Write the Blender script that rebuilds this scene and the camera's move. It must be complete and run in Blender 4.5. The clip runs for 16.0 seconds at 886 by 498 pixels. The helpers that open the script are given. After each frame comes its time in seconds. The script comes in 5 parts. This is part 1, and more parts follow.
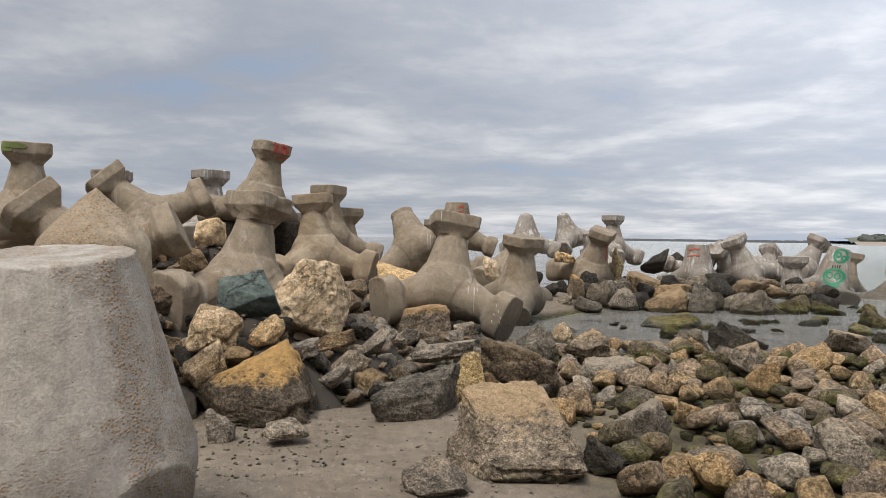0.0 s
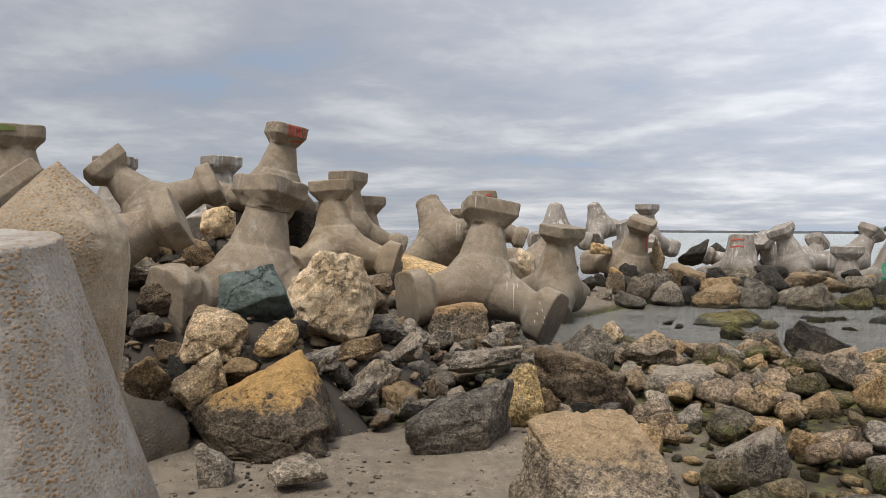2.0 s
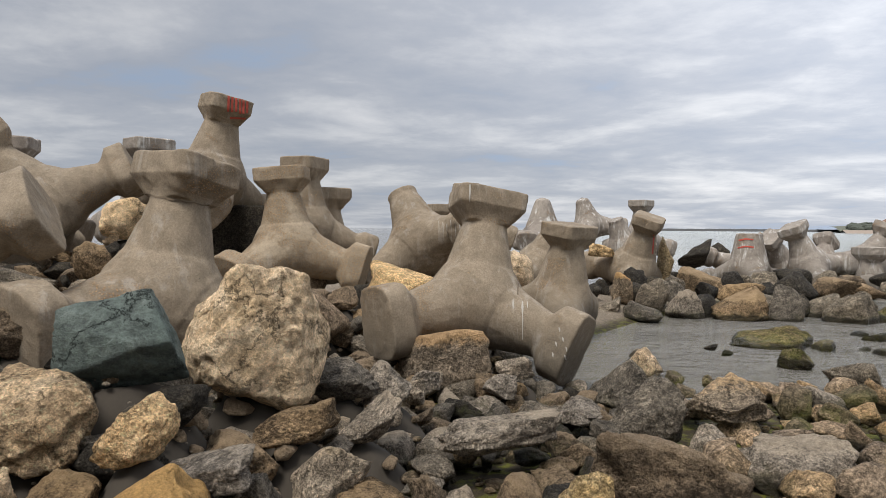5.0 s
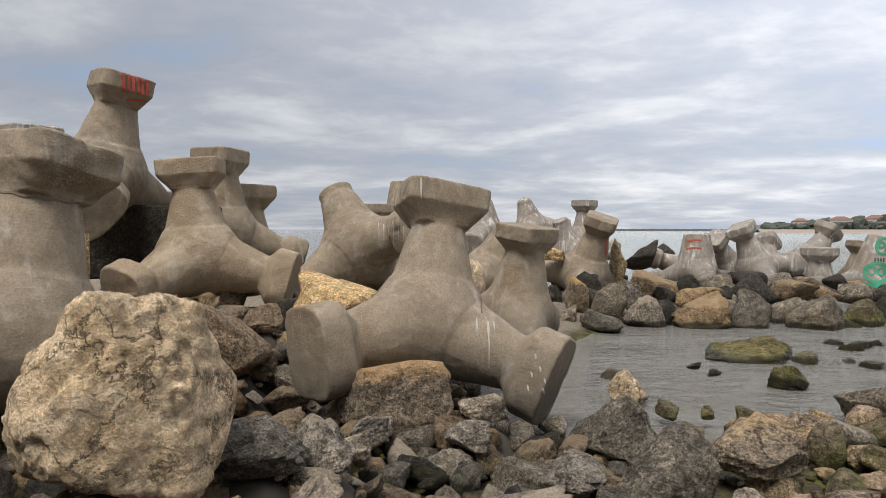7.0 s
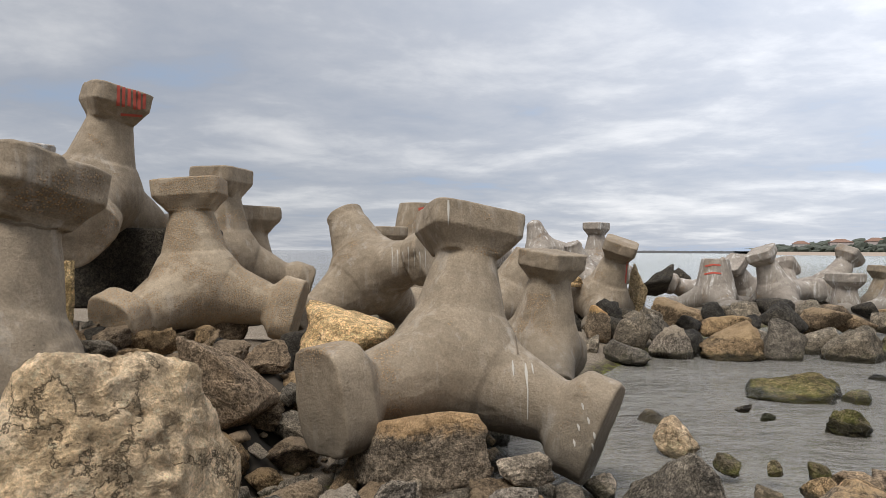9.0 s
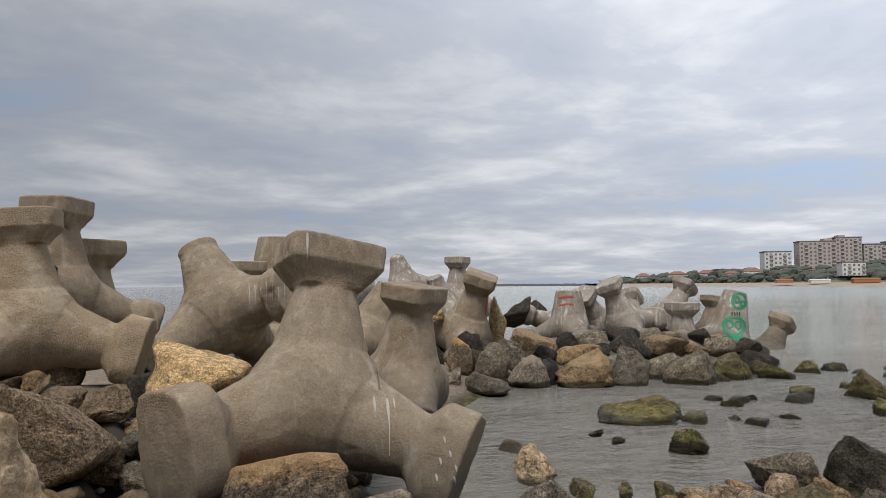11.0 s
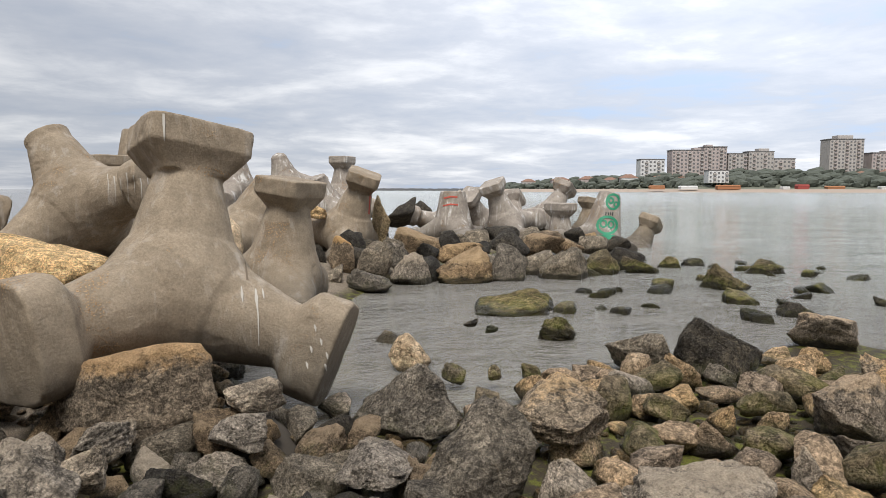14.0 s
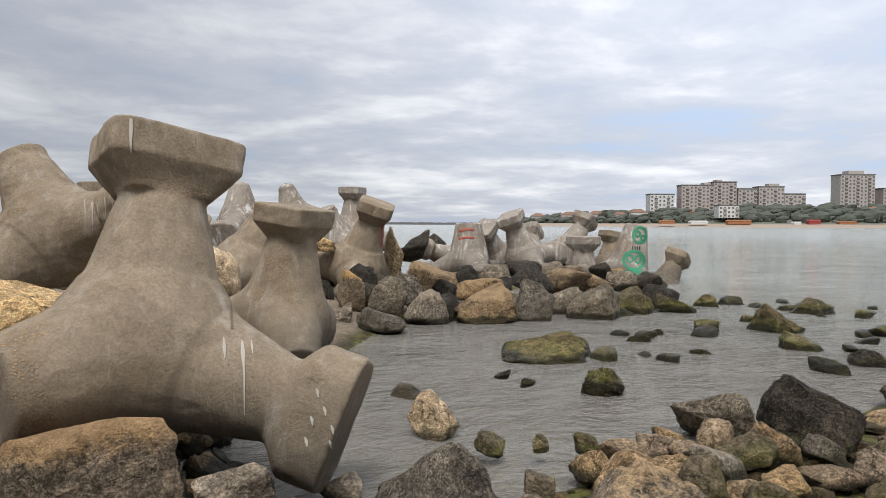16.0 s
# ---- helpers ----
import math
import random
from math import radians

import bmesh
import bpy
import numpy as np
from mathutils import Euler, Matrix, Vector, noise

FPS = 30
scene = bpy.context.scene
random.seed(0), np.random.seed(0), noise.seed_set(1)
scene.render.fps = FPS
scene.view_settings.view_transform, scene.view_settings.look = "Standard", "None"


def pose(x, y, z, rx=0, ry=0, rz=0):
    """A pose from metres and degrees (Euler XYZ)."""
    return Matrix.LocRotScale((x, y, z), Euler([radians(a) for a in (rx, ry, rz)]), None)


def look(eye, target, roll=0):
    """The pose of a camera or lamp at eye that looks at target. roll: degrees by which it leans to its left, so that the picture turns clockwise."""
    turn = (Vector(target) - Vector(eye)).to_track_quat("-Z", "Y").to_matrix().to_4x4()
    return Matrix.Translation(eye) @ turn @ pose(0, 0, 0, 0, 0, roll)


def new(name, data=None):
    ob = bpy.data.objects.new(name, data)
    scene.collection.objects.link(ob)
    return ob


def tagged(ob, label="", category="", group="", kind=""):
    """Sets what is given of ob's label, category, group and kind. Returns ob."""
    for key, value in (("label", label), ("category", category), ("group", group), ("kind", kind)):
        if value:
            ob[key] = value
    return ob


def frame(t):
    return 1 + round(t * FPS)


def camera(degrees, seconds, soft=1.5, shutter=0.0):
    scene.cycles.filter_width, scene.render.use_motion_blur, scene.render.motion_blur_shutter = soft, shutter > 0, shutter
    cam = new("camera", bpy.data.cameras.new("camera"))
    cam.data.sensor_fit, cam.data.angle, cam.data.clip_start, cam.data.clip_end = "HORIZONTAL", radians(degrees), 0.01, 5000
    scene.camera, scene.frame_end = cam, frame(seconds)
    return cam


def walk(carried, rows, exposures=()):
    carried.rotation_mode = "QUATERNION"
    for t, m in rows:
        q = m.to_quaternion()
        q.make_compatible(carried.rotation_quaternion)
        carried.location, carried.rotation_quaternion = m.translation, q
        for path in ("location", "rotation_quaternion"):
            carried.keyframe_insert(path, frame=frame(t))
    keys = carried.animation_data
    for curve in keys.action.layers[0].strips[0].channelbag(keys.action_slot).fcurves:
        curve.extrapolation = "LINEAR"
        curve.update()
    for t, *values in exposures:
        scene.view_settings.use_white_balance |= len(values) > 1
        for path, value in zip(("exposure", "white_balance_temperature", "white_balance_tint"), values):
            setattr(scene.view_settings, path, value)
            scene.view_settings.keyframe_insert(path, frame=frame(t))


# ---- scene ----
cam = camera(64.8, 16.0, 0.6)
METRES, EYE, TILT, LEAN, TURN = 8.0, 1.75, 12.16, 2.66, 0.0
ROWS = [
    (0.0, 0.0, 0.0, 0.0, 0.76, -13.15, -3.27),
    (0.5, -0.0189, 0.0267, -0.008, 1.48, -13.43, -3.03),
    (1.0, -0.0181, 0.0668, -0.0227, 1.72, -13.52, -2.73),
    (1.5, -0.0171, 0.1088, -0.0325, 1.94, -13.78, -2.54),
    (2.0, -0.0303, 0.1604, -0.0434, 2.16, -13.82, -2.64),
    (2.5, -0.0387, 0.2085, -0.0568, 2.13, -13.85, -2.48),
    (3.0, -0.0351, 0.2662, -0.0695, 2.04, -13.9, -2.36),
    (3.5, -0.0332, 0.324, -0.0785, 2.19, -13.91, -2.52),
    (4.0, -0.0302, 0.3769, -0.0945, 2.42, -13.98, -2.38),
    (4.5, -0.0382, 0.4342, -0.1059, 2.64, -14.0, -2.57),
    (5.0, -0.0576, 0.4885, -0.1134, -0.23, -13.86, -3.17),
    (7.5, -0.0795, 0.7131, -0.1587, -5.85, -13.39, -4.09),
    (8.0, -0.0924, 0.7475, -0.1602, -5.62, -13.28, -4.29),
    (10.5, -0.0885, 0.7708, -0.1651, -7.38, -8.7, -4.43),
    (11.0, -0.0868, 0.771, -0.1665, -16.84, -7.86, -5.81),
    (11.5, -0.0788, 0.7665, -0.1688, -24.32, -7.09, -6.85),
    (12.0, -0.0763, 0.7599, -0.1687, -26.2, -7.35, -7.43),
    (12.5, -0.0737, 0.7588, -0.1703, -26.58, -12.62, -7.59),
    (13.0, -0.0717, 0.7587, -0.1705, -26.31, -14.25, -7.65),
    (13.5, -0.0684, 0.763, -0.1751, -26.05, -14.68, -7.63),
    (14.0, -0.0663, 0.7759, -0.1828, -25.73, -14.63, -7.84),
    (14.5, -0.0579, 0.8021, -0.1885, -25.57, -14.85, -7.8),
    (15.0, -0.0505, 0.834, -0.1995, -25.29, -13.77, -8.08),
    (15.5, -0.0409, 0.8761, -0.2079, -25.19, -11.94, -7.88),
    (16.0, -0.0229, 0.9066, -0.2157, -24.96, -11.95, -7.91),
]
EXPOSURES = [(0.0, -0.05), (5.0, -0.05), (8.0, 0.0), (10.5, -0.05), (11.5, -0.55), (12.0, -0.55), (12.6, -0.15), (13.0, 0.15), (14.5, 0.1), (16.0, -0.03)]
walk(cam, [(t, pose(0, 0, EYE, TILT, LEAN, TURN) @ pose(METRES * x, METRES * y, METRES * z, 90 + pitch, roll, yaw)) for t, x, y, z, yaw, pitch, roll in ROWS], EXPOSURES)

SEA = -0.08  # height of the water

# ---- light: an overcast sky, the sun behind thick cloud, with thin bright cloud over the sea ----
SUN_AZ, SUN_EL = -150.0, 60.0  # degrees from +y towards +x, and up


def N(tree, kind, **sets):
    n = tree.nodes.new(kind)
    for key, value in sets.items():
        if key in n.inputs:
            n.inputs[key].default_value = value
    return n


def link(tree, a, b):
    tree.links.new(a, b)


def math_node(tree, op, a, b=None, clamp=False):
    n = tree.nodes.new("ShaderNodeMath")
    n.operation, n.use_clamp = op, clamp
    for i, v in enumerate((a, b)):
        if v is None:
            continue
        if hasattr(v, "is_linked"):
            tree.links.new(v, n.inputs[i])
        else:
            n.inputs[i].default_value = v
    return n.outputs[0]


def ramp(tree, fac, stops):
    n = tree.nodes.new("ShaderNodeValToRGB")
    el = n.color_ramp.elements
    while len(el) < len(stops):
        el.new(0.5)
    for e, (p, c) in zip(el, stops):
        e.position = p
        e.color = (c, c, c, 1) if isinstance(c, (int, float)) else (*c, 1)
    link(tree, fac, n.inputs[0])
    return n.outputs[0]


def mix(tree, fac, a, b, blend="MIX"):
    n = tree.nodes.new("ShaderNodeMix")
    n.data_type, n.blend_type = "RGBA", blend
    for socket, v in ((n.inputs[0], fac), (n.inputs[6], a), (n.inputs[7], b)):
        if hasattr(v, "is_linked"):
            link(tree, v, socket)
        elif isinstance(v, (int, float)):
            socket.default_value = v
        else:
            socket.default_value = (*v, 1)
    return n.outputs[2]


sun_dir = Vector((math.sin(radians(SUN_AZ)) * math.cos(radians(SUN_EL)), math.cos(radians(SUN_AZ)) * math.cos(radians(SUN_EL)), math.sin(radians(SUN_EL))))


def make_world():
    w = bpy.data.worlds.new("sky")
    scene.world = w
    w.use_nodes = True
    t = w.node_tree
    t.nodes.clear()
    out = t.nodes.new("ShaderNodeOutputWorld")
    bg = t.nodes.new("ShaderNodeBackground")
    link(t, bg.outputs[0], out.inputs[0])
    sky = t.nodes.new("ShaderNodeTexSky")
    sky.sky_type, sky.sun_disc = "NISHITA", False
    sky.sun_elevation, sky.sun_rotation = radians(SUN_EL), radians(SUN_AZ)
    coord = t.nodes.new("ShaderNodeTexCoord")
    sep = t.nodes.new("ShaderNodeSeparateXYZ")
    link(t, coord.outputs["Generated"], sep.inputs[0])
    up = math_node(t, "MAXIMUM", sep.outputs[2], 0.0)
    den = math_node(t, "ADD", up, 0.10)
    comb = t.nodes.new("ShaderNodeCombineXYZ")
    link(t, math_node(t, "DIVIDE", sep.outputs[0], den), comb.inputs[0])
    link(t, math_node(t, "DIVIDE", sep.outputs[1], den), comb.inputs[1])
    comb.inputs[2].default_value = 3.7
    big = N(t, "ShaderNodeTexNoise", Scale=0.55, Detail=8.0, Roughness=0.55, Distortion=0.35)
    fine = N(t, "ShaderNodeTexNoise", Scale=1.7, Detail=7.0, Roughness=0.6, Distortion=0.2)
    link(t, comb.outputs[0], big.inputs["Vector"])
    link(t, comb.outputs[0], fine.inputs["Vector"])
    both = math_node(t, "ADD", math_node(t, "MULTIPLY", big.outputs[0], 0.65), math_node(t, "MULTIPLY", fine.outputs[0], 0.35))
    cover = ramp(t, both, [(0.36, (0.40, 0.49, 0.64)), (0.43, (0.45, 0.49, 0.57)), (0.50, (0.52, 0.55, 0.615)), (0.57, (0.67, 0.69, 0.735)), (0.68, (0.90, 0.90, 0.92))])
    # thin bright cloud over the sea
    dot = t.nodes.new("ShaderNodeVectorMath")
    dot.operation = "DOT_PRODUCT"
    link(t, coord.outputs["Generated"], dot.inputs[0])
    dot.inputs[1].default_value = Vector((0.62, 0.45, 0.55)).normalized()
    near = math_node(t, "POWER", math_node(t, "MAXIMUM", dot.outputs["Value"], 0.0), 4.0)
    glow = math_node(t, "ADD", math_node(t, "MULTIPLY", near, 1.15), 0.84)
    # an overcast sky is two to three times brighter overhead than at the horizon
    zenith = ramp(t, up, [(0.34, 0.0), (0.85, 1.0)])
    glow = math_node(t, "ADD", glow, math_node(t, "MULTIPLY", zenith, 0.75))
    veil = t.nodes.new("ShaderNodeVectorMath")
    veil.operation = "SCALE"
    link(t, cover, veil.inputs[0])
    link(t, glow, veil.inputs["Scale"])
    thin = t.nodes.new("ShaderNodeVectorMath")
    thin.operation = "SCALE"
    link(t, sky.outputs[0], thin.inputs[0])
    thin.inputs["Scale"].default_value = 0.08
    total = mix(t, 0.93, thin.outputs[0], veil.outputs[0])
    link(t, total, bg.inputs[0])
    bg.inputs[1].default_value = 1.0


make_world()
sun = new("sun", bpy.data.lights.new("sun", "SUN"))
sun.data.energy, sun.data.angle, sun.data.color = 3.4, radians(22), (1.0, 0.965, 0.92)
sun.matrix_world = look(sun_dir * 60, (0, 0, 0))

# ---- materials ----


def material(name):
    m = bpy.data.materials.new(name)
    m.use_nodes = True
    t = m.node_tree
    b = t.nodes["Principled BSDF"]
    return m, t, b


def coords(t, scale=1.0):
    """Object space in metres, shifted from thing to thing."""
    c = t.nodes.new("ShaderNodeTexCoord")
    info = t.nodes.new("ShaderNodeObjectInfo")
    add = t.nodes.new("ShaderNodeVectorMath")
    add.operation = "ADD"
    link(t, c.outputs["Object"], add.inputs[0])
    s = math_node(t, "MULTIPLY", info.outputs["Random"], 37.0)
    link(t, s, add.inputs[1])
    return add.outputs[0], info.outputs["Random"]


def noise_tex(t, vec, scale, detail=6.0, rough=0.55, distort=0.0):
    n = N(t, "ShaderNodeTexNoise", Scale=scale, Detail=detail, Roughness=rough, Distortion=distort)
    link(t, vec, n.inputs["Vector"])
    return n.outputs[0]


def voronoi(t, vec, scale, feature="F1", rand=1.0):
    n = N(t, "ShaderNodeTexVoronoi", Scale=scale, Randomness=rand)
    n.feature = feature
    link(t, vec, n.inputs["Vector"])
    return n.outputs["Distance"]


def bump(t, b, height, strength, dist=0.02, normal=None):
    n = t.nodes.new("ShaderNodeBump")
    n.inputs["Strength"].default_value, n.inputs["Distance"].default_value = strength, dist
    link(t, height, n.inputs["Height"])
    if normal is not None:
        link(t, normal, n.inputs["Normal"])
    link(t, n.outputs[0], b.inputs["Normal"])
    return n.outputs[0]


def world_z(t):
    g = t.nodes.new("ShaderNodeNewGeometry")
    s = t.nodes.new("ShaderNodeSeparateXYZ")
    link(t, g.outputs["Position"], s.inputs[0])
    return s.outputs[2], g


def facing_up(t, g):
    s = t.nodes.new("ShaderNodeSeparateXYZ")
    link(t, g.outputs["Normal"], s.inputs[0])
    return s.outputs[2]


def vary(t, colour, fac, lo, hi, low=0.32, high=0.68):
    """The colour times lo to hi, as the noise goes."""
    return mix(t, 1.0, colour, ramp(t, fac, [(low, lo), (0.5, (lo + hi) / 2), (high, hi)]), "MULTIPLY")


def concrete(name, base, dark, guano=0.0, pebbly=0.0, wet=0.35, seam=False):
    m, t, b = material(name)
    v, rnd = coords(t)
    big = noise_tex(t, v, 1.3, 6, 0.6, 0.5)
    mid = noise_tex(t, v, 8.0, 8, 0.7)
    fine = noise_tex(t, v, 60.0, 6, 0.75)
    c = mix(t, ramp(t, big, [(0.34, 0.0), (0.66, 1.0)]), base, dark)
    c = vary(t, c, mid, 0.80, 1.14, 0.34, 0.66)
    c = vary(t, c, fine, 0.80, 1.16, 0.36, 0.64)
    # air holes left by the mould
    hole_d = math_node(t, "ADD", voronoi(t, v, 31.0), math_node(t, "MULTIPLY", noise_tex(t, v, 9.0, 4, 0.7), 0.5))
    holes = math_node(t, "MULTIPLY", ramp(t, hole_d, [(0.27, 1.0), (0.33, 0.0)]), ramp(t, noise_tex(t, v, 2.6, 4, 0.65), [(0.46, 0.0), (0.55, 1.0)]))
    c = mix(t, math_node(t, "MULTIPLY", holes, 0.75), c, (0.05, 0.043, 0.033))
    # exposed aggregate
    stone_n = N(t, "ShaderNodeTexVoronoi", Scale=62.0)
    link(t, v, stone_n.inputs["Vector"])
    where = ramp(t, noise_tex(t, v, 1.5, 5, 0.65, 0.6), [(0.55 - 0.20 * pebbly, 0.0), (0.63 - 0.20 * pebbly, 1.0)])
    if seam:
        # a band of bare aggregate where two halves of the mould met
        o = t.nodes.new("ShaderNodeTexCoord")
        xyz = t.nodes.new("ShaderNodeSeparateXYZ")
        link(t, o.outputs["Object"], xyz.inputs[0])
        off = math_node(t, "ADD", xyz.outputs[1], math_node(t, "ADD", math_node(t, "MULTIPLY", xyz.outputs[2], -0.22), 0.60))
        off = math_node(t, "ADD", off, math_node(t, "MULTIPLY", math_node(t, "SUBTRACT", mid, 0.5), 0.16))
        band = ramp(t, math_node(t, "ABSOLUTE", off), [(0.03, 1.0), (0.065, 0.0)])
        where = math_node(t, "MAXIMUM", where, band)
    agg = math_node(t, "MULTIPLY", ramp(t, stone_n.outputs["Distance"], [(0.28, 1.0), (0.50, 0.0)]), where)
    tone = mix(t, stone_n.outputs["Color"], (0.17, 0.085, 0.030), (0.46, 0.31, 0.17))
    c = mix(t, math_node(t, "MULTIPLY", where, 0.45), c, tuple(x * 0.45 for x in base))
    c = mix(t, math_node(t, "MULTIPLY", agg, 0.95), c, tone)
    z, g = world_z(t)
    st = t.nodes.new("ShaderNodeVectorMath")
    st.operation = "MULTIPLY"
    link(t, g.outputs["Position"], st.inputs[0])
    st.inputs[1].default_value = (8.0, 8.0, 0.8)
    streak = noise_tex(t, st.outputs[0], 1.0, 6, 0.65, 0.3)
    # rain streaks
    c = vary(t, c, streak, 0.95, 1.03, 0.36, 0.62)
    if guano > 0:
        blot = noise_tex(t, v, 2.2, 5, 0.65)
        fac = math_node(t, "MULTIPLY", ramp(t, streak, [(0.52, 0.0), (0.64, 1.0)]), ramp(t, blot, [(0.44, 0.0), (0.58, 1.0)]))
        c = mix(t, math_node(t, "MULTIPLY", fac, guano), c, (0.62, 0.60, 0.56))
    # tide stain with a ragged upper edge, shade under the legs put in
    edge = math_node(t, "ADD", z, math_node(t, "MULTIPLY", math_node(t, "SUBTRACT", mid, 0.5), -1.0))
    tide = ramp(t, edge, [(0.25, 1.0), (0.80, 0.0)])
    c = mix(t, math_node(t, "MULTIPLY", tide, 0.75), c, (0.070, 0.060, 0.046))
    link(t, c, b.inputs["Base Color"])
    link(t, ramp(t, edge, [(0.0, wet), (0.25, 0.88)]), b.inputs["Roughness"])
    b.inputs["Specular IOR Level"].default_value = 0.3
    h = math_node(t, "ADD", math_node(t, "MULTIPLY", mid, 0.8), math_node(t, "MULTIPLY", fine, 0.45))
    h = math_node(t, "SUBTRACT", h, math_node(t, "MULTIPLY", holes, 0.5))
    h = math_node(t, "ADD", h, math_node(t, "MULTIPLY", agg, 0.28))
    bump(t, b, h, 0.7, 0.025)
    return m


def stone(name, base, second, stain, stain_amount=0.4, pits=0.3, moss=0.0, wet=True, top=None, grit=1.0):
    """Rock: two body colours, a stain, pits, and algae with a tide line near the water."""
    m, t, b = material(name)
    v, rnd = coords(t)
    big = noise_tex(t, v, 1.7, 5, 0.55, 0.4)
    mid = noise_tex(t, v, 10.0, 9, 0.70, 0.2)
    fine = noise_tex(t, v, 75.0, 8, 0.8)
    grain = noise_tex(t, v, 28.0, 6, 0.7, 0.4)
    blotch = noise_tex(t, v, 4.0, 8, 0.68, 0.8)
    c = mix(t, ramp(t, big, [(0.40, 0.0), (0.62, 1.0)]), base, second)
    c = mix(t, math_node(t, "MULTIPLY", ramp(t, blotch, [(0.50, 0.0), (0.62, 1.0)]), stain_amount), c, stain)
    c = vary(t, c, mid, 0.62, 1.28, 0.38, 0.60)
    c = vary(t, c, blotch, 0.86, 1.10, 0.40, 0.60)
    c = vary(t, c, grain, 1 - 0.42 * grit, 1 + 0.28 * grit, 0.38, 0.60)
    c = vary(t, c, fine, 1 - 0.6 * grit, 1 + 0.55 * grit, 0.38, 0.62)
    pit_d = voronoi(t, v, 26.0)
    pit = math_node(t, "MULTIPLY", ramp(t, pit_d, [(0.12, 1.0), (0.26, 0.0)]), ramp(t, blotch, [(0.48, 0.0), (0.56, 1.0)]))
    c = mix(t, math_node(t, "MULTIPLY", pit, min(0.9, pits * 1.3)), c, tuple(x * 0.22 for x in base))
    # coarse speckle: dark hollows and pale crystals
    speck = noise_tex(t, v, 46.0, 3, 0.6, 0.6)
    c = mix(t, math_node(t, "MULTIPLY", ramp(t, speck, [(0.36, 1.0), (0.45, 0.0)]), 0.62 * grit), c, tuple(x * 0.22 for x in base))
    c = mix(t, math_node(t, "MULTIPLY", ramp(t, speck, [(0.57, 0.0), (0.66, 1.0)]), 0.45 * grit), c, tuple(min(0.85, x * 1.7) for x in base))
    crack = N(t, "ShaderNodeTexVoronoi", Scale=2.6)
    crack.feature = "DISTANCE_TO_EDGE"
    bend = t.nodes.new("ShaderNodeVectorMath")
    bend.operation = "ADD"
    wob = t.nodes.new("ShaderNodeVectorMath")
    wob.operation = "SCALE"
    nz = N(t, "ShaderNodeTexNoise", Scale=5.0, Detail=6.0, Roughness=0.7)
    link(t, v, nz.inputs["Vector"])
    link(t, nz.outputs["Color"], wob.inputs[0])
    wob.inputs["Scale"].default_value = 0.38
    link(t, v, bend.inputs[0])
    link(t, wob.outputs[0], bend.inputs[1])
    link(t, bend.outputs[0], crack.inputs["Vector"])
    line = ramp(t, crack.outputs["Distance"], [(0.0, 1.0), (0.022, 0.0)])
    line = math_node(t, "MULTIPLY", line, ramp(t, big, [(0.40, 0.0), (0.50, 1.0)]))
    c = mix(t, math_node(t, "MULTIPLY", line, 0.85), c, tuple(x * 0.15 for x in base))
    z, g = world_z(t)
    # the top colour takes over towards the upper side, with a ragged edge
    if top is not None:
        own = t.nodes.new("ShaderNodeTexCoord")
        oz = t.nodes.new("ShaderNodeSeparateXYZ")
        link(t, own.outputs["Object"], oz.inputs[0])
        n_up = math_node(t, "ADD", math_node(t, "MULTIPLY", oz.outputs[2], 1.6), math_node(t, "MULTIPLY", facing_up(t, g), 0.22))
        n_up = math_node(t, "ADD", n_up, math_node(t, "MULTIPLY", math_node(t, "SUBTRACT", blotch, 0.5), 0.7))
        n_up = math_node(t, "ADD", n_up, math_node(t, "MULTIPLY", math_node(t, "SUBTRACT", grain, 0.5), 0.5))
        upper_tone = vary(t, vary(t, top, mid, 0.72, 1.2), fine, 0.6, 1.35)
        c = mix(t, math_node(t, "MULTIPLY", ramp(t, n_up, [(0.30, 0.0), (0.46, 1.0)]), 0.92), c, upper_tone)
    # each stone its own tone
    tone = N(t, "ShaderNodeHueSaturation")
    link(t, math_node(t, "ADD", math_node(t, "MULTIPLY", rnd, 0.36), 0.86), tone.inputs["Value"])
    link(t, math_node(t, "ADD", math_node(t, "MULTIPLY", rnd, 0.25), 0.90), tone.inputs["Saturation"])
    link(t, c, tone.inputs["Color"])
    c = tone.outputs[0]
    if wet:
        edge = math_node(t, "ADD", z, math_node(t, "MULTIPLY", math_node(t, "SUBTRACT", big, 0.5), -0.35))
        algae = ramp(t, math_node(t, "ADD", edge, math_node(t, "MULTIPLY", math_node(t, "SUBTRACT", mid, 0.5), 0.6)), [(0.0, 1.0), (0.07 + 0.28 * moss, 0.0)])
        algae = math_node(t, "MULTIPLY", algae, ramp(t, blotch, [(0.44, 0.25), (0.52, 1.0)]))
        green = vary(t, mix(t, ramp(t, mid, [(0.38, 0.0), (0.60, 1.0)]), (0.060, 0.075, 0.008), (0.27, 0.28, 0.030)), fine, 0.4, 1.5)
        c = mix(t, math_node(t, "MULTIPLY", algae, min(0.92, 0.10 + moss * 1.1)), c, green)
        tide = ramp(t, edge, [(-0.09, 1.0), (0.04, 0.0)])
        c = mix(t, math_node(t, "MULTIPLY", tide, 0.8), c, (0.020, 0.017, 0.011))
        link(t, ramp(t, edge, [(-0.04, 0.3), (0.10, 0.93)]), b.inputs["Roughness"])
    else:
        b.inputs["Roughness"].default_value = 0.75
    link(t, c, b.inputs["Base Color"])
    b.inputs["Specular IOR Level"].default_value = 0.22
    h = math_node(t, "ADD", math_node(t, "MULTIPLY", mid, 0.9), math_node(t, "MULTIPLY", grain, 0.6 * grit))
    h = math_node(t, "ADD", h, math_node(t, "MULTIPLY", fine, 0.25 * grit))
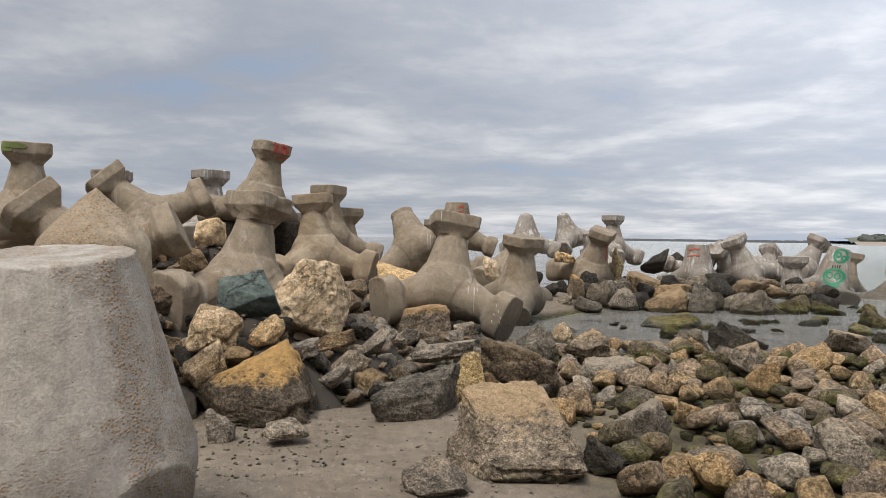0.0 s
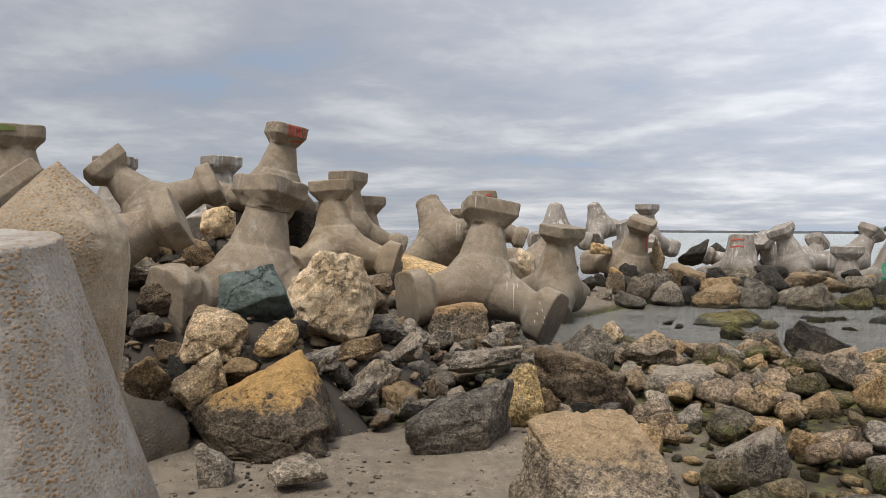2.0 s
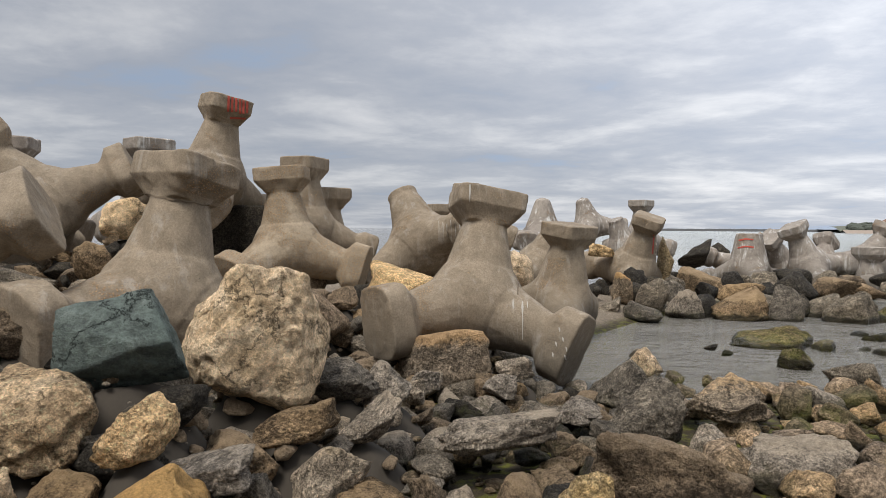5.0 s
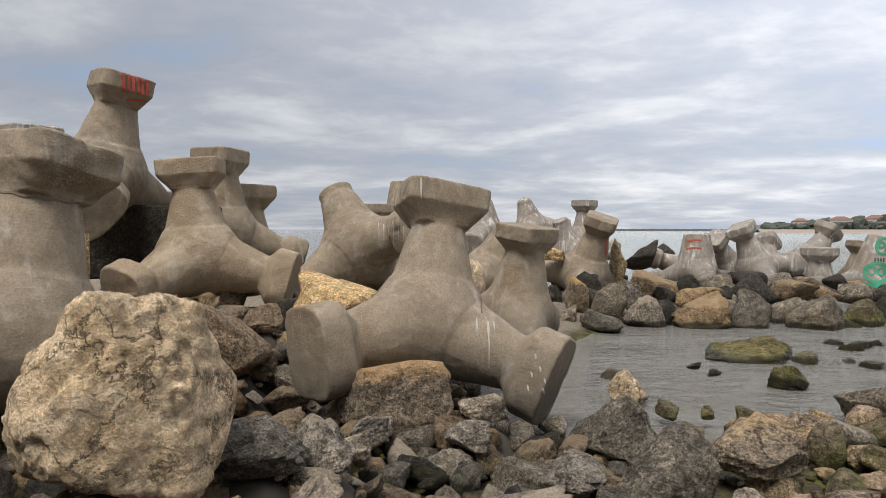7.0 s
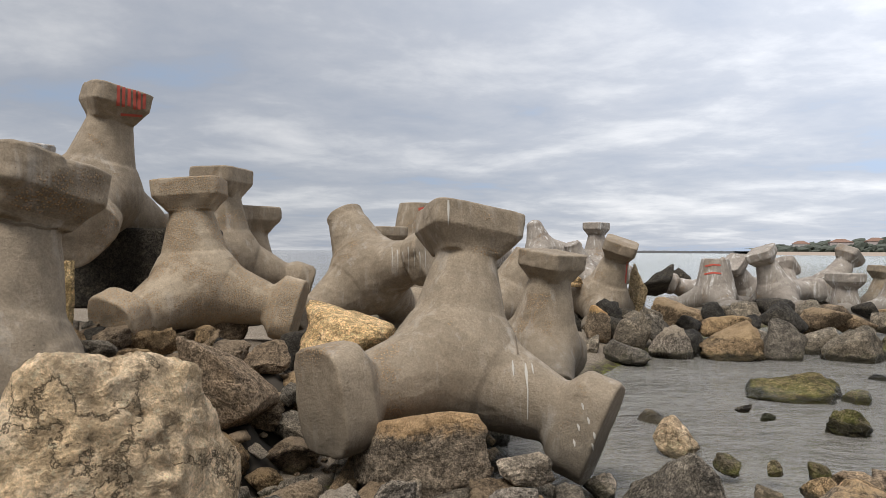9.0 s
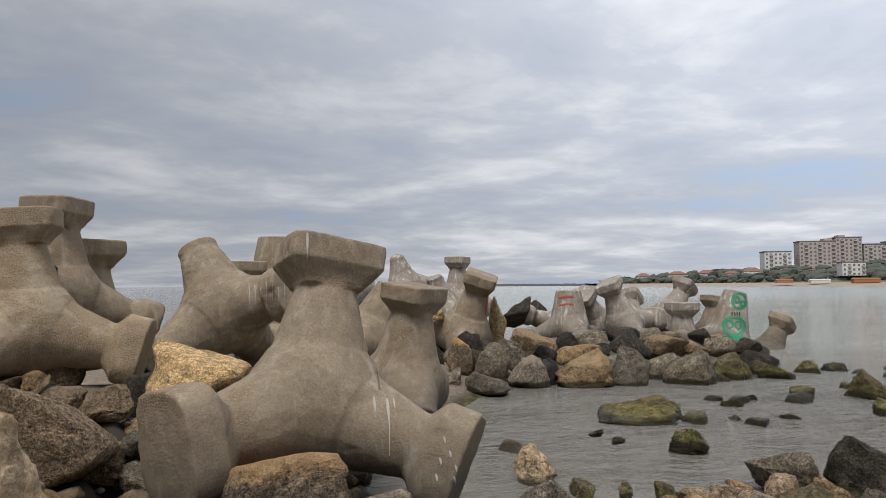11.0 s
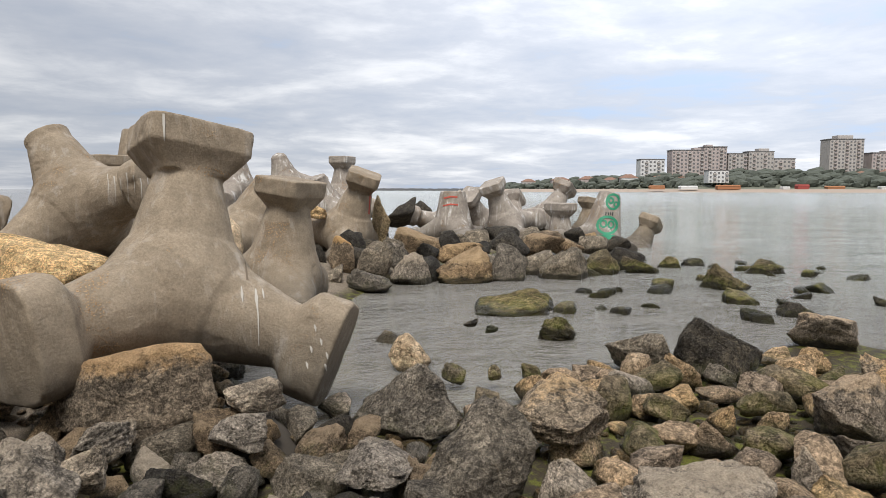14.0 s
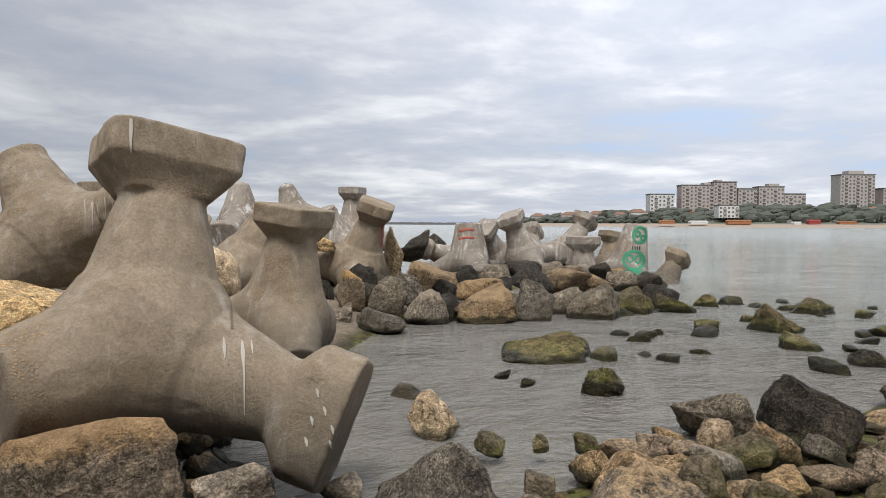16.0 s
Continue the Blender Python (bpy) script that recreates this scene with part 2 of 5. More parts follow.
    h = math_node(t, "ADD", h, math_node(t, "MULTIPLY", speck, 0.5 * grit))
    h = math_node(t, "SUBTRACT", h, math_node(t, "MULTIPLY", pit, pits * 0.5))
    h = math_node(t, "SUBTRACT", h, math_node(t, "MULTIPLY", line, 0.3))
    bump(t, b, h, 1.0, 0.045 + 0.03 * grit)
    return m


MAT = {
    "unit": concrete("weathered_concrete", (0.297, 0.236, 0.167), (0.234, 0.184, 0.128), 0.2, -0.1),
    "unit_pebbly": concrete("exposed_aggregate_concrete", (0.398, 0.318, 0.223), (0.318, 0.252, 0.173), 0.1, 0.55),
    "unit_pale": concrete("guano_streaked_concrete", (0.332, 0.289, 0.241), (0.237, 0.201, 0.167), 0.85),
    "unit_near": concrete("grey_chipped_concrete", (0.443, 0.392, 0.328), (0.356, 0.316, 0.269), 0.15, 0.3, 0.35, True),
    "slate": stone("slate_stone", (0.105, 0.130, 0.115), (0.135, 0.160, 0.142), (0.15, 0.155, 0.135), 0.2, 0.0, wet=False, grit=0.25),
    "pitted": stone("pitted_limestone", (0.78, 0.575, 0.355), (0.70, 0.495, 0.280), (0.82, 0.65, 0.45), 0.5, 0.25, grit=0.45),
    "yellow": stone("tan_limestone", (0.68, 0.48, 0.280), (0.56, 0.385, 0.215), (0.72, 0.55, 0.36), 0.5, 0.3, 0.10, grit=0.8),
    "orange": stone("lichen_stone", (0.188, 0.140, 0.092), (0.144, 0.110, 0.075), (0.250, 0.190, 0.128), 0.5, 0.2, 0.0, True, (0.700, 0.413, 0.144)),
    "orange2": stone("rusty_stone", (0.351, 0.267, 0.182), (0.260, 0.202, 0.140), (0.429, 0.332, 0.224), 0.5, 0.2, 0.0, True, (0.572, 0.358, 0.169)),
    "ochre": stone("ochre_stone", (0.54, 0.385, 0.195), (0.42, 0.30, 0.155), (0.50, 0.40, 0.27), 0.5, 0.3),
    "tan": stone("tan_cobble", (0.444, 0.307, 0.176), (0.358, 0.245, 0.136), (0.500, 0.364, 0.225), 0.5, 0.3, 0.14),
    "beige": stone("beige_stone", (0.398, 0.294, 0.197), (0.324, 0.235, 0.153), (0.251, 0.181, 0.115), 0.4, 0.15),
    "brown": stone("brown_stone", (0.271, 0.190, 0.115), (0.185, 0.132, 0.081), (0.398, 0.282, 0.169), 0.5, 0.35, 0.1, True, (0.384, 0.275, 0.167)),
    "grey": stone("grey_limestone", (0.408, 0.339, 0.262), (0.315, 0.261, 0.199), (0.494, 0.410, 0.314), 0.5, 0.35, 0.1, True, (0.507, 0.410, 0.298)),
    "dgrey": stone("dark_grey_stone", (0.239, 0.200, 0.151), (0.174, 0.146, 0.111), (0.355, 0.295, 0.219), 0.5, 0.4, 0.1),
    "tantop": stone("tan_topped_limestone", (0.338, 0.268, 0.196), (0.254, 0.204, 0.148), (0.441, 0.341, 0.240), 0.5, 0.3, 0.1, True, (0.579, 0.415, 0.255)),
    "dark": stone("wet_and_shade_dark_stone", (0.070, 0.060, 0.047), (0.048, 0.041, 0.032), (0.125, 0.102, 0.070), 0.4, 0.3, 0.15),
    "moss": stone("mossy_stone", (0.190, 0.148, 0.095), (0.140, 0.108, 0.070), (0.225, 0.176, 0.115), 0.5, 0.3, 0.5),
    "moss2": stone("algae_stone", (0.190, 0.148, 0.080), (0.125, 0.098, 0.055), (0.270, 0.210, 0.110), 0.5, 0.3, 0.4),
}


def sand_material():
    m, t, b = material("wet_sand")
    c = t.nodes.new("ShaderNodeTexCoord")
    v = c.outputs["Object"]
    big = noise_tex(t, v, 0.9, 5, 0.6, 0.5)
    mid = noise_tex(t, v, 9.0, 6, 0.7)
    fine = noise_tex(t, v, 160.0, 3, 0.7)
    col = mix(t, ramp(t, big, [(0.35, 0.0), (0.65, 1.0)]), (0.225, 0.183, 0.138), (0.180, 0.145, 0.108))
    col = mix(t, math_node(t, "MULTIPLY", ramp(t, fine, [(0.35, 1.0), (0.55, 0.0)]), 0.4), col, (0.075, 0.058, 0.04))
    col = mix(t, math_node(t, "MULTIPLY", ramp(t, fine, [(0.58, 0.0), (0.68, 1.0)]), 0.4), col, (0.45, 0.40, 0.33))
    shell = voronoi(t, v, 30.0)
    bits = math_node(t, "MULTIPLY", ramp(t, shell, [(0.12, 1.0), (0.2, 0.0)]), ramp(t, noise_tex(t, v, 2.4, 3), [(0.5, 0.0), (0.6, 1.0)]))
    col = mix(t, math_node(t, "MULTIPLY", bits, 0.8), col, (0.5, 0.45, 0.38))
    z, g = world_z(t)
    damp = ramp(t, math_node(t, "ADD", math_node(t, "ADD", z, 0.5), math_node(t, "MULTIPLY", big, -0.1)), [(0.400, 1.0), (0.448, 0.0)])
    alg = ramp(t, math_node(t, "ADD", z, math_node(t, "MULTIPLY", mid, 0.12)), [(0.0, 1.0), (0.07, 0.0)])
    col = mix(t, math_node(t, "MULTIPLY", damp, 0.9), col, (0.040, 0.031, 0.019))
    col = mix(t, math_node(t, "MULTIPLY", math_node(t, "MULTIPLY", alg, ramp(t, mid, [(0.49, 0.0), (0.57, 1.0)])), 0.65), col, mix(t, fine, (0.040, 0.050, 0.008), (0.22, 0.23, 0.03)))
    link(t, col, b.inputs["Base Color"])
    col = vary(t, vary(t, col, mid, 0.75, 1.2), fine, 0.5, 1.4)
    link(t, col, b.inputs["Base Color"])
    link(t, ramp(t, damp, [(0.0, 0.92), (1.0, 0.7)]), b.inputs["Roughness"])
    b.inputs["Specular IOR Level"].default_value = 0.1
    bump(t, b, math_node(t, "ADD", math_node(t, "MULTIPLY", mid, 0.7), math_node(t, "MULTIPLY", fine, 0.3)), 0.6, 0.03)
    return m


def water_material():
    m, t, b = material("sea_water")
    b.inputs["IOR"].default_value = 1.333
    c = t.nodes.new("ShaderNodeTexCoord")
    st = t.nodes.new("ShaderNodeMapping")
    st.inputs["Rotation"].default_value = (0, 0, radians(-20))
    st.inputs["Scale"].default_value = (0.8, 1.3, 1.0)
    link(t, c.outputs["Object"], st.inputs[0])
    v = st.outputs[0]
    ripple = noise_tex(t, v, 17.0, 4, 0.6, 0.5)
    chop = noise_tex(t, v, 4.6, 3, 0.5, 0.5)
    swell = noise_tex(t, v, 0.5, 3, 0.5)
    h = math_node(t, "ADD", math_node(t, "MULTIPLY", ripple, 0.22), math_node(t, "MULTIPLY", chop, 0.48))
    h = math_node(t, "ADD", h, math_node(t, "MULTIPLY", swell, 1.6))
    h = math_node(t, "ADD", h, math_node(t, "MULTIPLY", noise_tex(t, v, 0.11, 3, 0.5), 5.0))
    # calmer inside the basin behind the stones
    sep = t.nodes.new("ShaderNodeSeparateXYZ")
    link(t, c.outputs["Object"], sep.inputs[0])
    out = ramp(t, math_node(t, "MULTIPLY", math_node(t, "SUBTRACT", sep.outputs[0], 4.0), 0.06), [(0.0, 0.50), (1.0, 1.5)])
    h = math_node(t, "MULTIPLY", h, out)
    # murk, with part of the sky's sheen put into the colour; paler out at sea
    depth = ramp(t, math_node(t, "MULTIPLY", math_node(t, "SUBTRACT", sep.outputs[0], 7.0), 0.09), [(0.0, 0.0), (1.0, 1.0)])
    link(t, ramp(t, depth, [(0.0, 0.55), (1.0, 0.45)]), b.inputs["Transmission Weight"])
    link(t, mix(t, depth, (0.34, 0.318, 0.285), (0.62, 0.655, 0.63)), b.inputs["Base Color"])
    link(t, ramp(t, math_node(t, "MULTIPLY", math_node(t, "SUBTRACT", sep.outputs[0], 8.0), 0.012), [(0.0, 0.03), (1.0, 0.14)]), b.inputs["Roughness"])
    bump(t, b, h, 1.0, 0.30)
    return m


def plain(name, colour, rough=0.8, amount=0.25, scale=3.0):
    m, t, b = material(name)
    v, rnd = coords(t)
    n1 = noise_tex(t, v, scale, 6, 0.6)
    n2 = noise_tex(t, v, scale * 9, 4, 0.6)
    c = mix(t, math_node(t, "MULTIPLY", n1, amount), colour, tuple(x * 0.45 for x in colour))
    c = mix(t, math_node(t, "MULTIPLY", n2, amount), c, tuple(min(1, x * 1.35) for x in colour))
    link(t, c, b.inputs["Base Color"])
    b.inputs["Roughness"].default_value = rough
    return m


SAND, WATER = sand_material(), water_material()

# ---- small tools for meshes ----


def mesh_from(name, verts, faces, mat=None, smooth=True, normals=None):
    me = bpy.data.meshes.new(name)
    me.from_pydata([tuple(v) for v in verts], [], [tuple(f) for f in faces])
    if smooth:
        me.polygons.foreach_set("use_smooth", [True] * len(me.polygons))
    if normals is not None:
        me.normals_split_custom_set_from_vertices([tuple(n) for n in normals])
    if mat is not None:
        me.materials.append(mat)
    me.update()
    return me


def part(name, me, parent, label=""):
    ob = new(name, me)
    ob.parent = parent
    return tagged(ob, label) if label else ob


def sines(points, seed, freq, octaves=4, gain=0.5):
    """Smooth cheap noise at an array of points, about -1 to 1."""
    rng = np.random.RandomState(seed)
    total, amp = np.zeros(len(points)), 1.0
    for _ in range(octaves):
        for _ in range(3):
            d = rng.normal(size=3)
            d *= freq / np.linalg.norm(d)
            e = rng.normal(size=3) * freq * 0.6
            total += amp / 3 * np.sin(points @ d + rng.uniform(0, 6.28) + 1.3 * np.sin(points @ e + rng.uniform(0, 6.28)))
        freq, amp = freq * 2.03, amp * gain
    return total


# ---- ground ----
RIDGE = [(-14, 13.5, 1.3), (-6, 14.5, 1.25), (-2.6, 14.6, 0.75), (0.4, 17.0, 0.35), (4.5, 22.0, 0.35), (9.5, 25.0, 0.25), (14.5, 25.5, -0.2)]


def ground_height(x, y):
    x, y = np.asarray(x, float), np.asarray(y, float)
    # beach: sand near the start, sinking towards the basin on +x and +y
    shore = np.clip((x - 0.4) / 1.6, 0, 1)
    z = 0.02 + 0.10 * np.clip((4.6 - y) / 2.0, 0, 1) - 0.085 * shore * shore * (3 - 2 * shore)
    deep = np.clip((y - 10.6 - 0.12 * np.clip(x, 0, 20)) / 2.5, 0, 1) * np.clip((x + 0.5) / 1.5, 0, 1)
    z = z - 0.42 * deep
    off = np.clip((x - 7.0) / 6.0, 0, 1)
    z = z - 0.9 * off - 2.0 * np.clip((x - 16) / 60, 0, 1) - 2.0 * np.clip((y - 30) / 60, 0, 1)
    back = np.clip((1.5 - y) / 12, 0, 1)
    z = z + 1.6 * back * (1 - 0.6 * np.clip((x - 4) / 20, 0, 1))
    dip = np.clip((y - 6.5 - 0.25 * np.abs(x + 1.4)) / 0.8, 0, 1) * np.clip((13.0 - y) / 2, 0, 1) * np.clip((1.4 - x) / 0.8, 0, 1)
    z = z - 0.08 * dip
    ridge = np.full(np.shape(x), -9.0)
    for (x0, y0, h0), (x1, y1, h1) in zip(RIDGE, RIDGE[1:]):
        s = np.clip(((x - x0) * (x1 - x0) + (y - y0) * (y1 - y0)) / ((x1 - x0) ** 2 + (y1 - y0) ** 2), 0, 1)
        d = np.hypot(x - x0 - s * (x1 - x0), y - y0 - s * (y1 - y0))
        ridge = np.maximum(ridge, h0 + s * (h1 - h0) - 0.035 * d * d - 0.12 * d)
    z = np.maximum(z, np.where(ridge > -1.5, ridge, -9))
    p = np.stack([np.ravel(x), np.ravel(y), 0 * np.ravel(x)], 1)
    return z + (0.03 * sines(p, 5, 1.1, 3)).reshape(np.shape(x))


def sheet(name, xs, ys, zfun, mat):
    gx, gy = np.meshgrid(xs, ys)
    gz = zfun(gx, gy)
    verts = np.stack([gx.ravel(), gy.ravel(), gz.ravel()], 1)
    nx, ny = len(xs), len(ys)
    i = (np.arange(ny - 1)[:, None] * nx + np.arange(nx - 1)[None]).ravel()
    faces = np.stack([i, i + 1, i + nx + 1, i + nx], 1)
    return new(name, mesh_from(name, verts, faces, mat))


def spread(a, b, n_mid, far):
    mid = np.linspace(a, b, n_mid)
    out = np.array([0.6, 2, 5, 11, 24, 60, 160, 420, far])
    return np.concatenate([a - out[::-1], mid, b + out])


ground = sheet("ground", spread(-12, 20, 200, 4000), spread(-3, 30, 210, 4000), ground_height, SAND)
tagged(ground, "brown damp sand and shingle beach sloping under water", "beach", kind="structure")
water = sheet("water", spread(-12, 30, 8, 4200), spread(-3, 40, 8, 4200), lambda x, y: 0 * x + SEA, WATER)
water.visible_shadow = False
tagged(water, "rippled grey sea water with shallow basin", "water", kind="structure")

# ---- concrete armour units ----
S3, C3 = 1 / 3, math.sqrt(8) / 3
LEGS = np.array([(0, 0, 1)] + [(C3 * math.cos(a), C3 * math.sin(a), -S3) for a in (0, 2 * math.pi / 3, 4 * math.pi / 3)])
REACH = 1.26
UNITS, STONES, CAST = [], [], {}


def smin(a, b, k):
    h = np.clip(0.5 + 0.5 * (b - a) / k, 0, 1)
    return b + (a - b) * h - k * h * (1 - h)


def leg_frame(d, roll):
    side = np.cross(d, (0, 0, 1)) if abs(d[2]) < 0.9 else np.array((1.0, 0, 0))
    side /= np.linalg.norm(side)
    other = np.cross(d, side)
    c, s = math.cos(roll), math.sin(roll)
    return c * side + s * other, c * other - s * side


def unit_field(p, rolls, seed, chip=1.0, stub=(0.97,) * 4, trunk=None):
    """Distance to a four-legged unit; rolls: the turn of each leg's head, None where the head has broken off."""
    body, heads = None, None
    for n, (d, roll) in enumerate(zip(LEGS, rolls)):
        wide = 0.395 if n == 0 else 0.385
        s = p @ d
        r = np.sqrt(np.maximum((p * p).sum(1) - s * s, 0))
        end = stub[n] if roll is None else 0.98
        low, high, peak = trunk if trunk and n == 0 else (min(0.435, trunk[0] + 0.03) if n and trunk else 0.435 if n else 0.455, 0.255, 0.0)
        radius = np.maximum(low + (0.0 if trunk else 0.012) - (0.0 if trunk else 0.020) * np.clip((s - 0.36) / 0.03, 0, 1) + (high - low) * (np.maximum(s, 0.05) - 0.12) / 0.76, 0.25)
        # the leg's root is a ball, so that the four legs meet in one smooth body
        out = np.where(s > 0, r, np.sqrt(r * r + s * s)) - radius
        cone = np.maximum(out * 0.95, s - end) if peak == 0 else -smin(-out * 0.95, -(s + peak * r - end) * 0.75, 0.09)
        body = cone if body is None else smin(body, cone, 0.10)
        if roll is None:
            continue
        u, v = leg_frame(d, roll)
        a, b = np.abs(p @ u), np.abs(p @ v)
        q = 7.0 if n == 0 else 3.4
        grow = np.clip((s - 0.90) / (0.16 if n == 0 else 0.11), 0.0, 1.0)
        wa, wb = 0.255 + (wide - 0.255) * grow, 0.235 + (0.325 - 0.235) * grow
        rim = (((a / wa) ** q + (b / wb) ** q) ** (1 / q) - 1) * 0.29
        head = -smin(-rim * 0.85, -np.maximum(s - REACH, 0.88 - s), 0.02)
        heads = head if heads is None else np.minimum(heads, head)
    f = body if heads is None else smin(body, heads, 0.025)
    wear = 0.004 * sines(p, seed, 4.0, 3) + 0.004 * sines(p, seed + 2, 24.0, 2)
    chips = np.clip(sines(p, seed + 9, 13.0, 2) - 0.75, 0, 0.4)
    return f + chip * (wear + 0.018 * chips)


def nets(field, h, half):
    """Surface nets: a quad mesh of the zero level of a field over a cube."""
    n = int(2 * half / h) + 1
    ax = -half + h * np.arange(n)
    g = np.stack(np.meshgrid(ax, ax, ax, indexing="ij"), -1).reshape(-1, 3)
    f = np.empty(len(g))
    # the field is worked out only where the surface can be
    step = 4
    cn = n // step + 1
    cx = -half + h * (step * np.arange(cn) + (step - 1) / 2)
    cg = np.stack(np.meshgrid(cx, cx, cx, indexing="ij"), -1).reshape(-1, 3)
    rough = field(cg).reshape(cn, cn, cn)
    rough = rough.repeat(step, 0).repeat(step, 1).repeat(step, 2)[:n, :n, :n].ravel()
    near = np.abs(rough) < h * step * 1.35 + 0.03
    f[:] = rough
    f[near] = field(g[near])
    f = f.reshape(n, n, n)
    inside = f < 0
    corner = [(i, j, k) for i in (0, 1) for j in (0, 1) for k in (0, 1)]
    m = n - 1
    cnt = sum(inside[i : i + m, j : j + m, k : k + m].astype(np.int8) for i, j, k in corner)
    cells = np.argwhere((cnt > 0) & (cnt < 8))
    ids = -np.ones((m, m, m), int)
    ids[tuple(cells.T)] = np.arange(len(cells))
    pos, num = np.zeros((len(cells), 3)), np.zeros(len(cells))
    cv = [f[cells[:, 0] + i, cells[:, 1] + j, cells[:, 2] + k] for i, j, k in corner]
    for a in range(8):
        for b in range(a + 1, 8):
            ca, cb = np.array(corner[a]), np.array(corner[b])
            if np.abs(ca - cb).sum() != 1:
                continue
            cross = (cv[a] < 0) != (cv[b] < 0)
            w = np.where(cross, cv[a] / np.where(cross, cv[a] - cv[b], 1), 0)
            pos += np.where(cross[:, None], ca + w[:, None] * (cb - ca), 0)
            num += cross
    verts = -half + h * (cells + pos / num[:, None])
    faces = []
    for axis in range(3):
        o1, o2 = [(1, 2), (2, 0), (0, 1)][axis]
        step = np.zeros(3, int)
        step[axis] = 1
        lo = inside
        sl_a = [slice(None)] * 3
        sl_b = [slice(None)] * 3
        sl_a[axis], sl_b[axis] = slice(0, m), slice(1, n)
        change = inside[tuple(sl_a)] != inside[tuple(sl_b)]
        e = np.argwhere(change)
        e = e[(e[:, o1] > 0) & (e[:, o2] > 0) & (e[:, o1] < m) & (e[:, o2] < m)]
        if not len(e):
            continue
        flip = inside[tuple(e.T)]
        d1, d2 = np.zeros(3, int), np.zeros(3, int)
        d1[o1], d2[o2] = 1, 1
        q = [ids[tuple((e - a).T)] for a in (0 * d1, d1, d1 + d2, d2)]
        quad = np.stack(q, 1)
        quad = np.where(flip[:, None], quad, quad[:, ::-1])
        faces.append(quad)
    return verts, np.concatenate(faces)


def armour_unit(label, x, y, z, rx, ry, rz, rolls, seed, mat, fine=False, size=1.0, chip=1.0, spin=0.0, stub=(0.97,) * 4, trunk=None):
    """A four-legged concrete breakwater unit: legs with flared heads, in one casting."""
    h = 0.024 if fine else 0.04
    rolls = [None if r is None else radians(r) for r in rolls]
    verts, faces = nets(lambda p: unit_field(p, rolls, seed, chip, stub, trunk), h, REACH + 0.13)
    e = 0.012
    grad = np.stack([unit_field(verts + e * ax, rolls, seed, chip, stub, trunk) - unit_field(verts - e * ax, rolls, seed, chip, stub, trunk) for ax in np.eye(3)], 1)
    grad /= np.linalg.norm(grad, axis=1)[:, None] + 1e-9
    mid = verts[faces].mean(1)
    along = mid @ LEGS.T
    leg = along.argmax(1)
    head = (along.max(1) > 0.93) & np.array([rolls[i] is not None for i in leg])
    unit = new("armour_unit")
    unit.matrix_basis = pose(x, y, z, rx, ry, rz) @ pose(0, 0, 0, 0, 0, spin) @ Matrix.Scale(size, 4)
    UNITS.append((x, y, z))
    CAST[unit] = (rolls, seed, chip, stub, trunk)
    tagged(unit, label, "breakwater unit", "concrete armour units")
    for n in range(4):
        legs = None
        for is_head in (False, True):
            pick = faces[(leg == n) & (head == is_head)]
            if not len(pick):
                continue
            used, inv = np.unique(pick, return_inverse=True)
            me = mesh_from("head" if is_head else "leg", verts[used], inv.reshape(-1, 4), mat, True, grad[used])
            if is_head and legs is not None:
                part("head", me, legs)
            else:
                legs = part("leg", me, unit)
    return unit


FLAT = "weathered beige concrete breakwater unit with four flared legs"
PALE = "bird-whitened concrete breakwater unit with four flared legs"
U, P, PB, NR = MAT["unit"], MAT["unit_pale"], MAT["unit_pebbly"], MAT["unit_near"]
armour_unit("chipped grey concrete breakwater unit with a broken top", -2.02, 3.72, 0.52, 0, -7, 93, (None, None, None, None), 11, NR, True, 1.0, 1.0, 0, (1.13, 0.8, 0.75, 0.6), (0.66, 0.46, 0.0))
armour_unit("pebbly concrete breakwater unit worn to a blunt peak", -3.00, 6.02, 0.20, 0, 0, 40, (None, None, None, None), 12, PB, True, 1.44, 2.0, 15, (1.36, 0.55, 0.55, 0.55), (0.245, 0.325, 1.0))
unit_main = armour_unit(FLAT, 0.04, 12.05, 0.84, -14.8, 0.7, -27.0, (39, 90, 0, 90), 13, U, True, 1.05)
unit_front = armour_unit(FLAT, -3.13, 10.93, 0.97, -2.1, -11.6, -120.7, (89, 80, 0, 0), 14, U, True, 1.142, 1.5)
armour_unit("concrete breakwater unit with exposed brown aggregate", -2.73, 15.01, 1.35, -3.3, 3.7, 115.4, (-117, 0, 70, 80), 15, PB, True, 1.021)
armour_unit(FLAT, -2.69, 16.29, 1.66, 0, 0, 20, (50, 0, 0, 0), 16, U)
armour_unit(FLAT, -2.41, 16.92, 1.17, 0, 0, 15, (20, 0, 0, 0), 17, U)
unit_tall = armour_unit("tall concrete breakwater unit with faded red paint marks", -4.04, 15.33, 2.46, 7.6, 8.5, 46.8, (-102, 0, 0, 60), 18, U, True, 1.06)
unit_lean = armour_unit("leaning concrete breakwater unit with a broken leg", -0.63, 16.10, 1.45, 0.5, -33.2, -48.7, (None, 20, 0, 0), 19, U, True, 1.065)
unit_shaft = armour_unit(FLAT, 1.63, 15.34, 0.54, -6.0, 6.1, -91.2, (131, None, None, 0), 20, U, True, 1.0, 1.0, 0, (0.97, 1.0, 0.6, 1), (0.47, 0.27, 0.0))
unit_red = armour_unit("concrete breakwater unit with red paint on its neck", 4.37, 20.74, 0.76, -16.8, 13.4, -106.4, (-9, 0, 0, 0), 21, U, True, 1.068)
armour_unit(PALE, 6.95, 28.7, 1.42, 0, 0, 20, (25, 0, 0, 0), 22, P, False, 1.05)
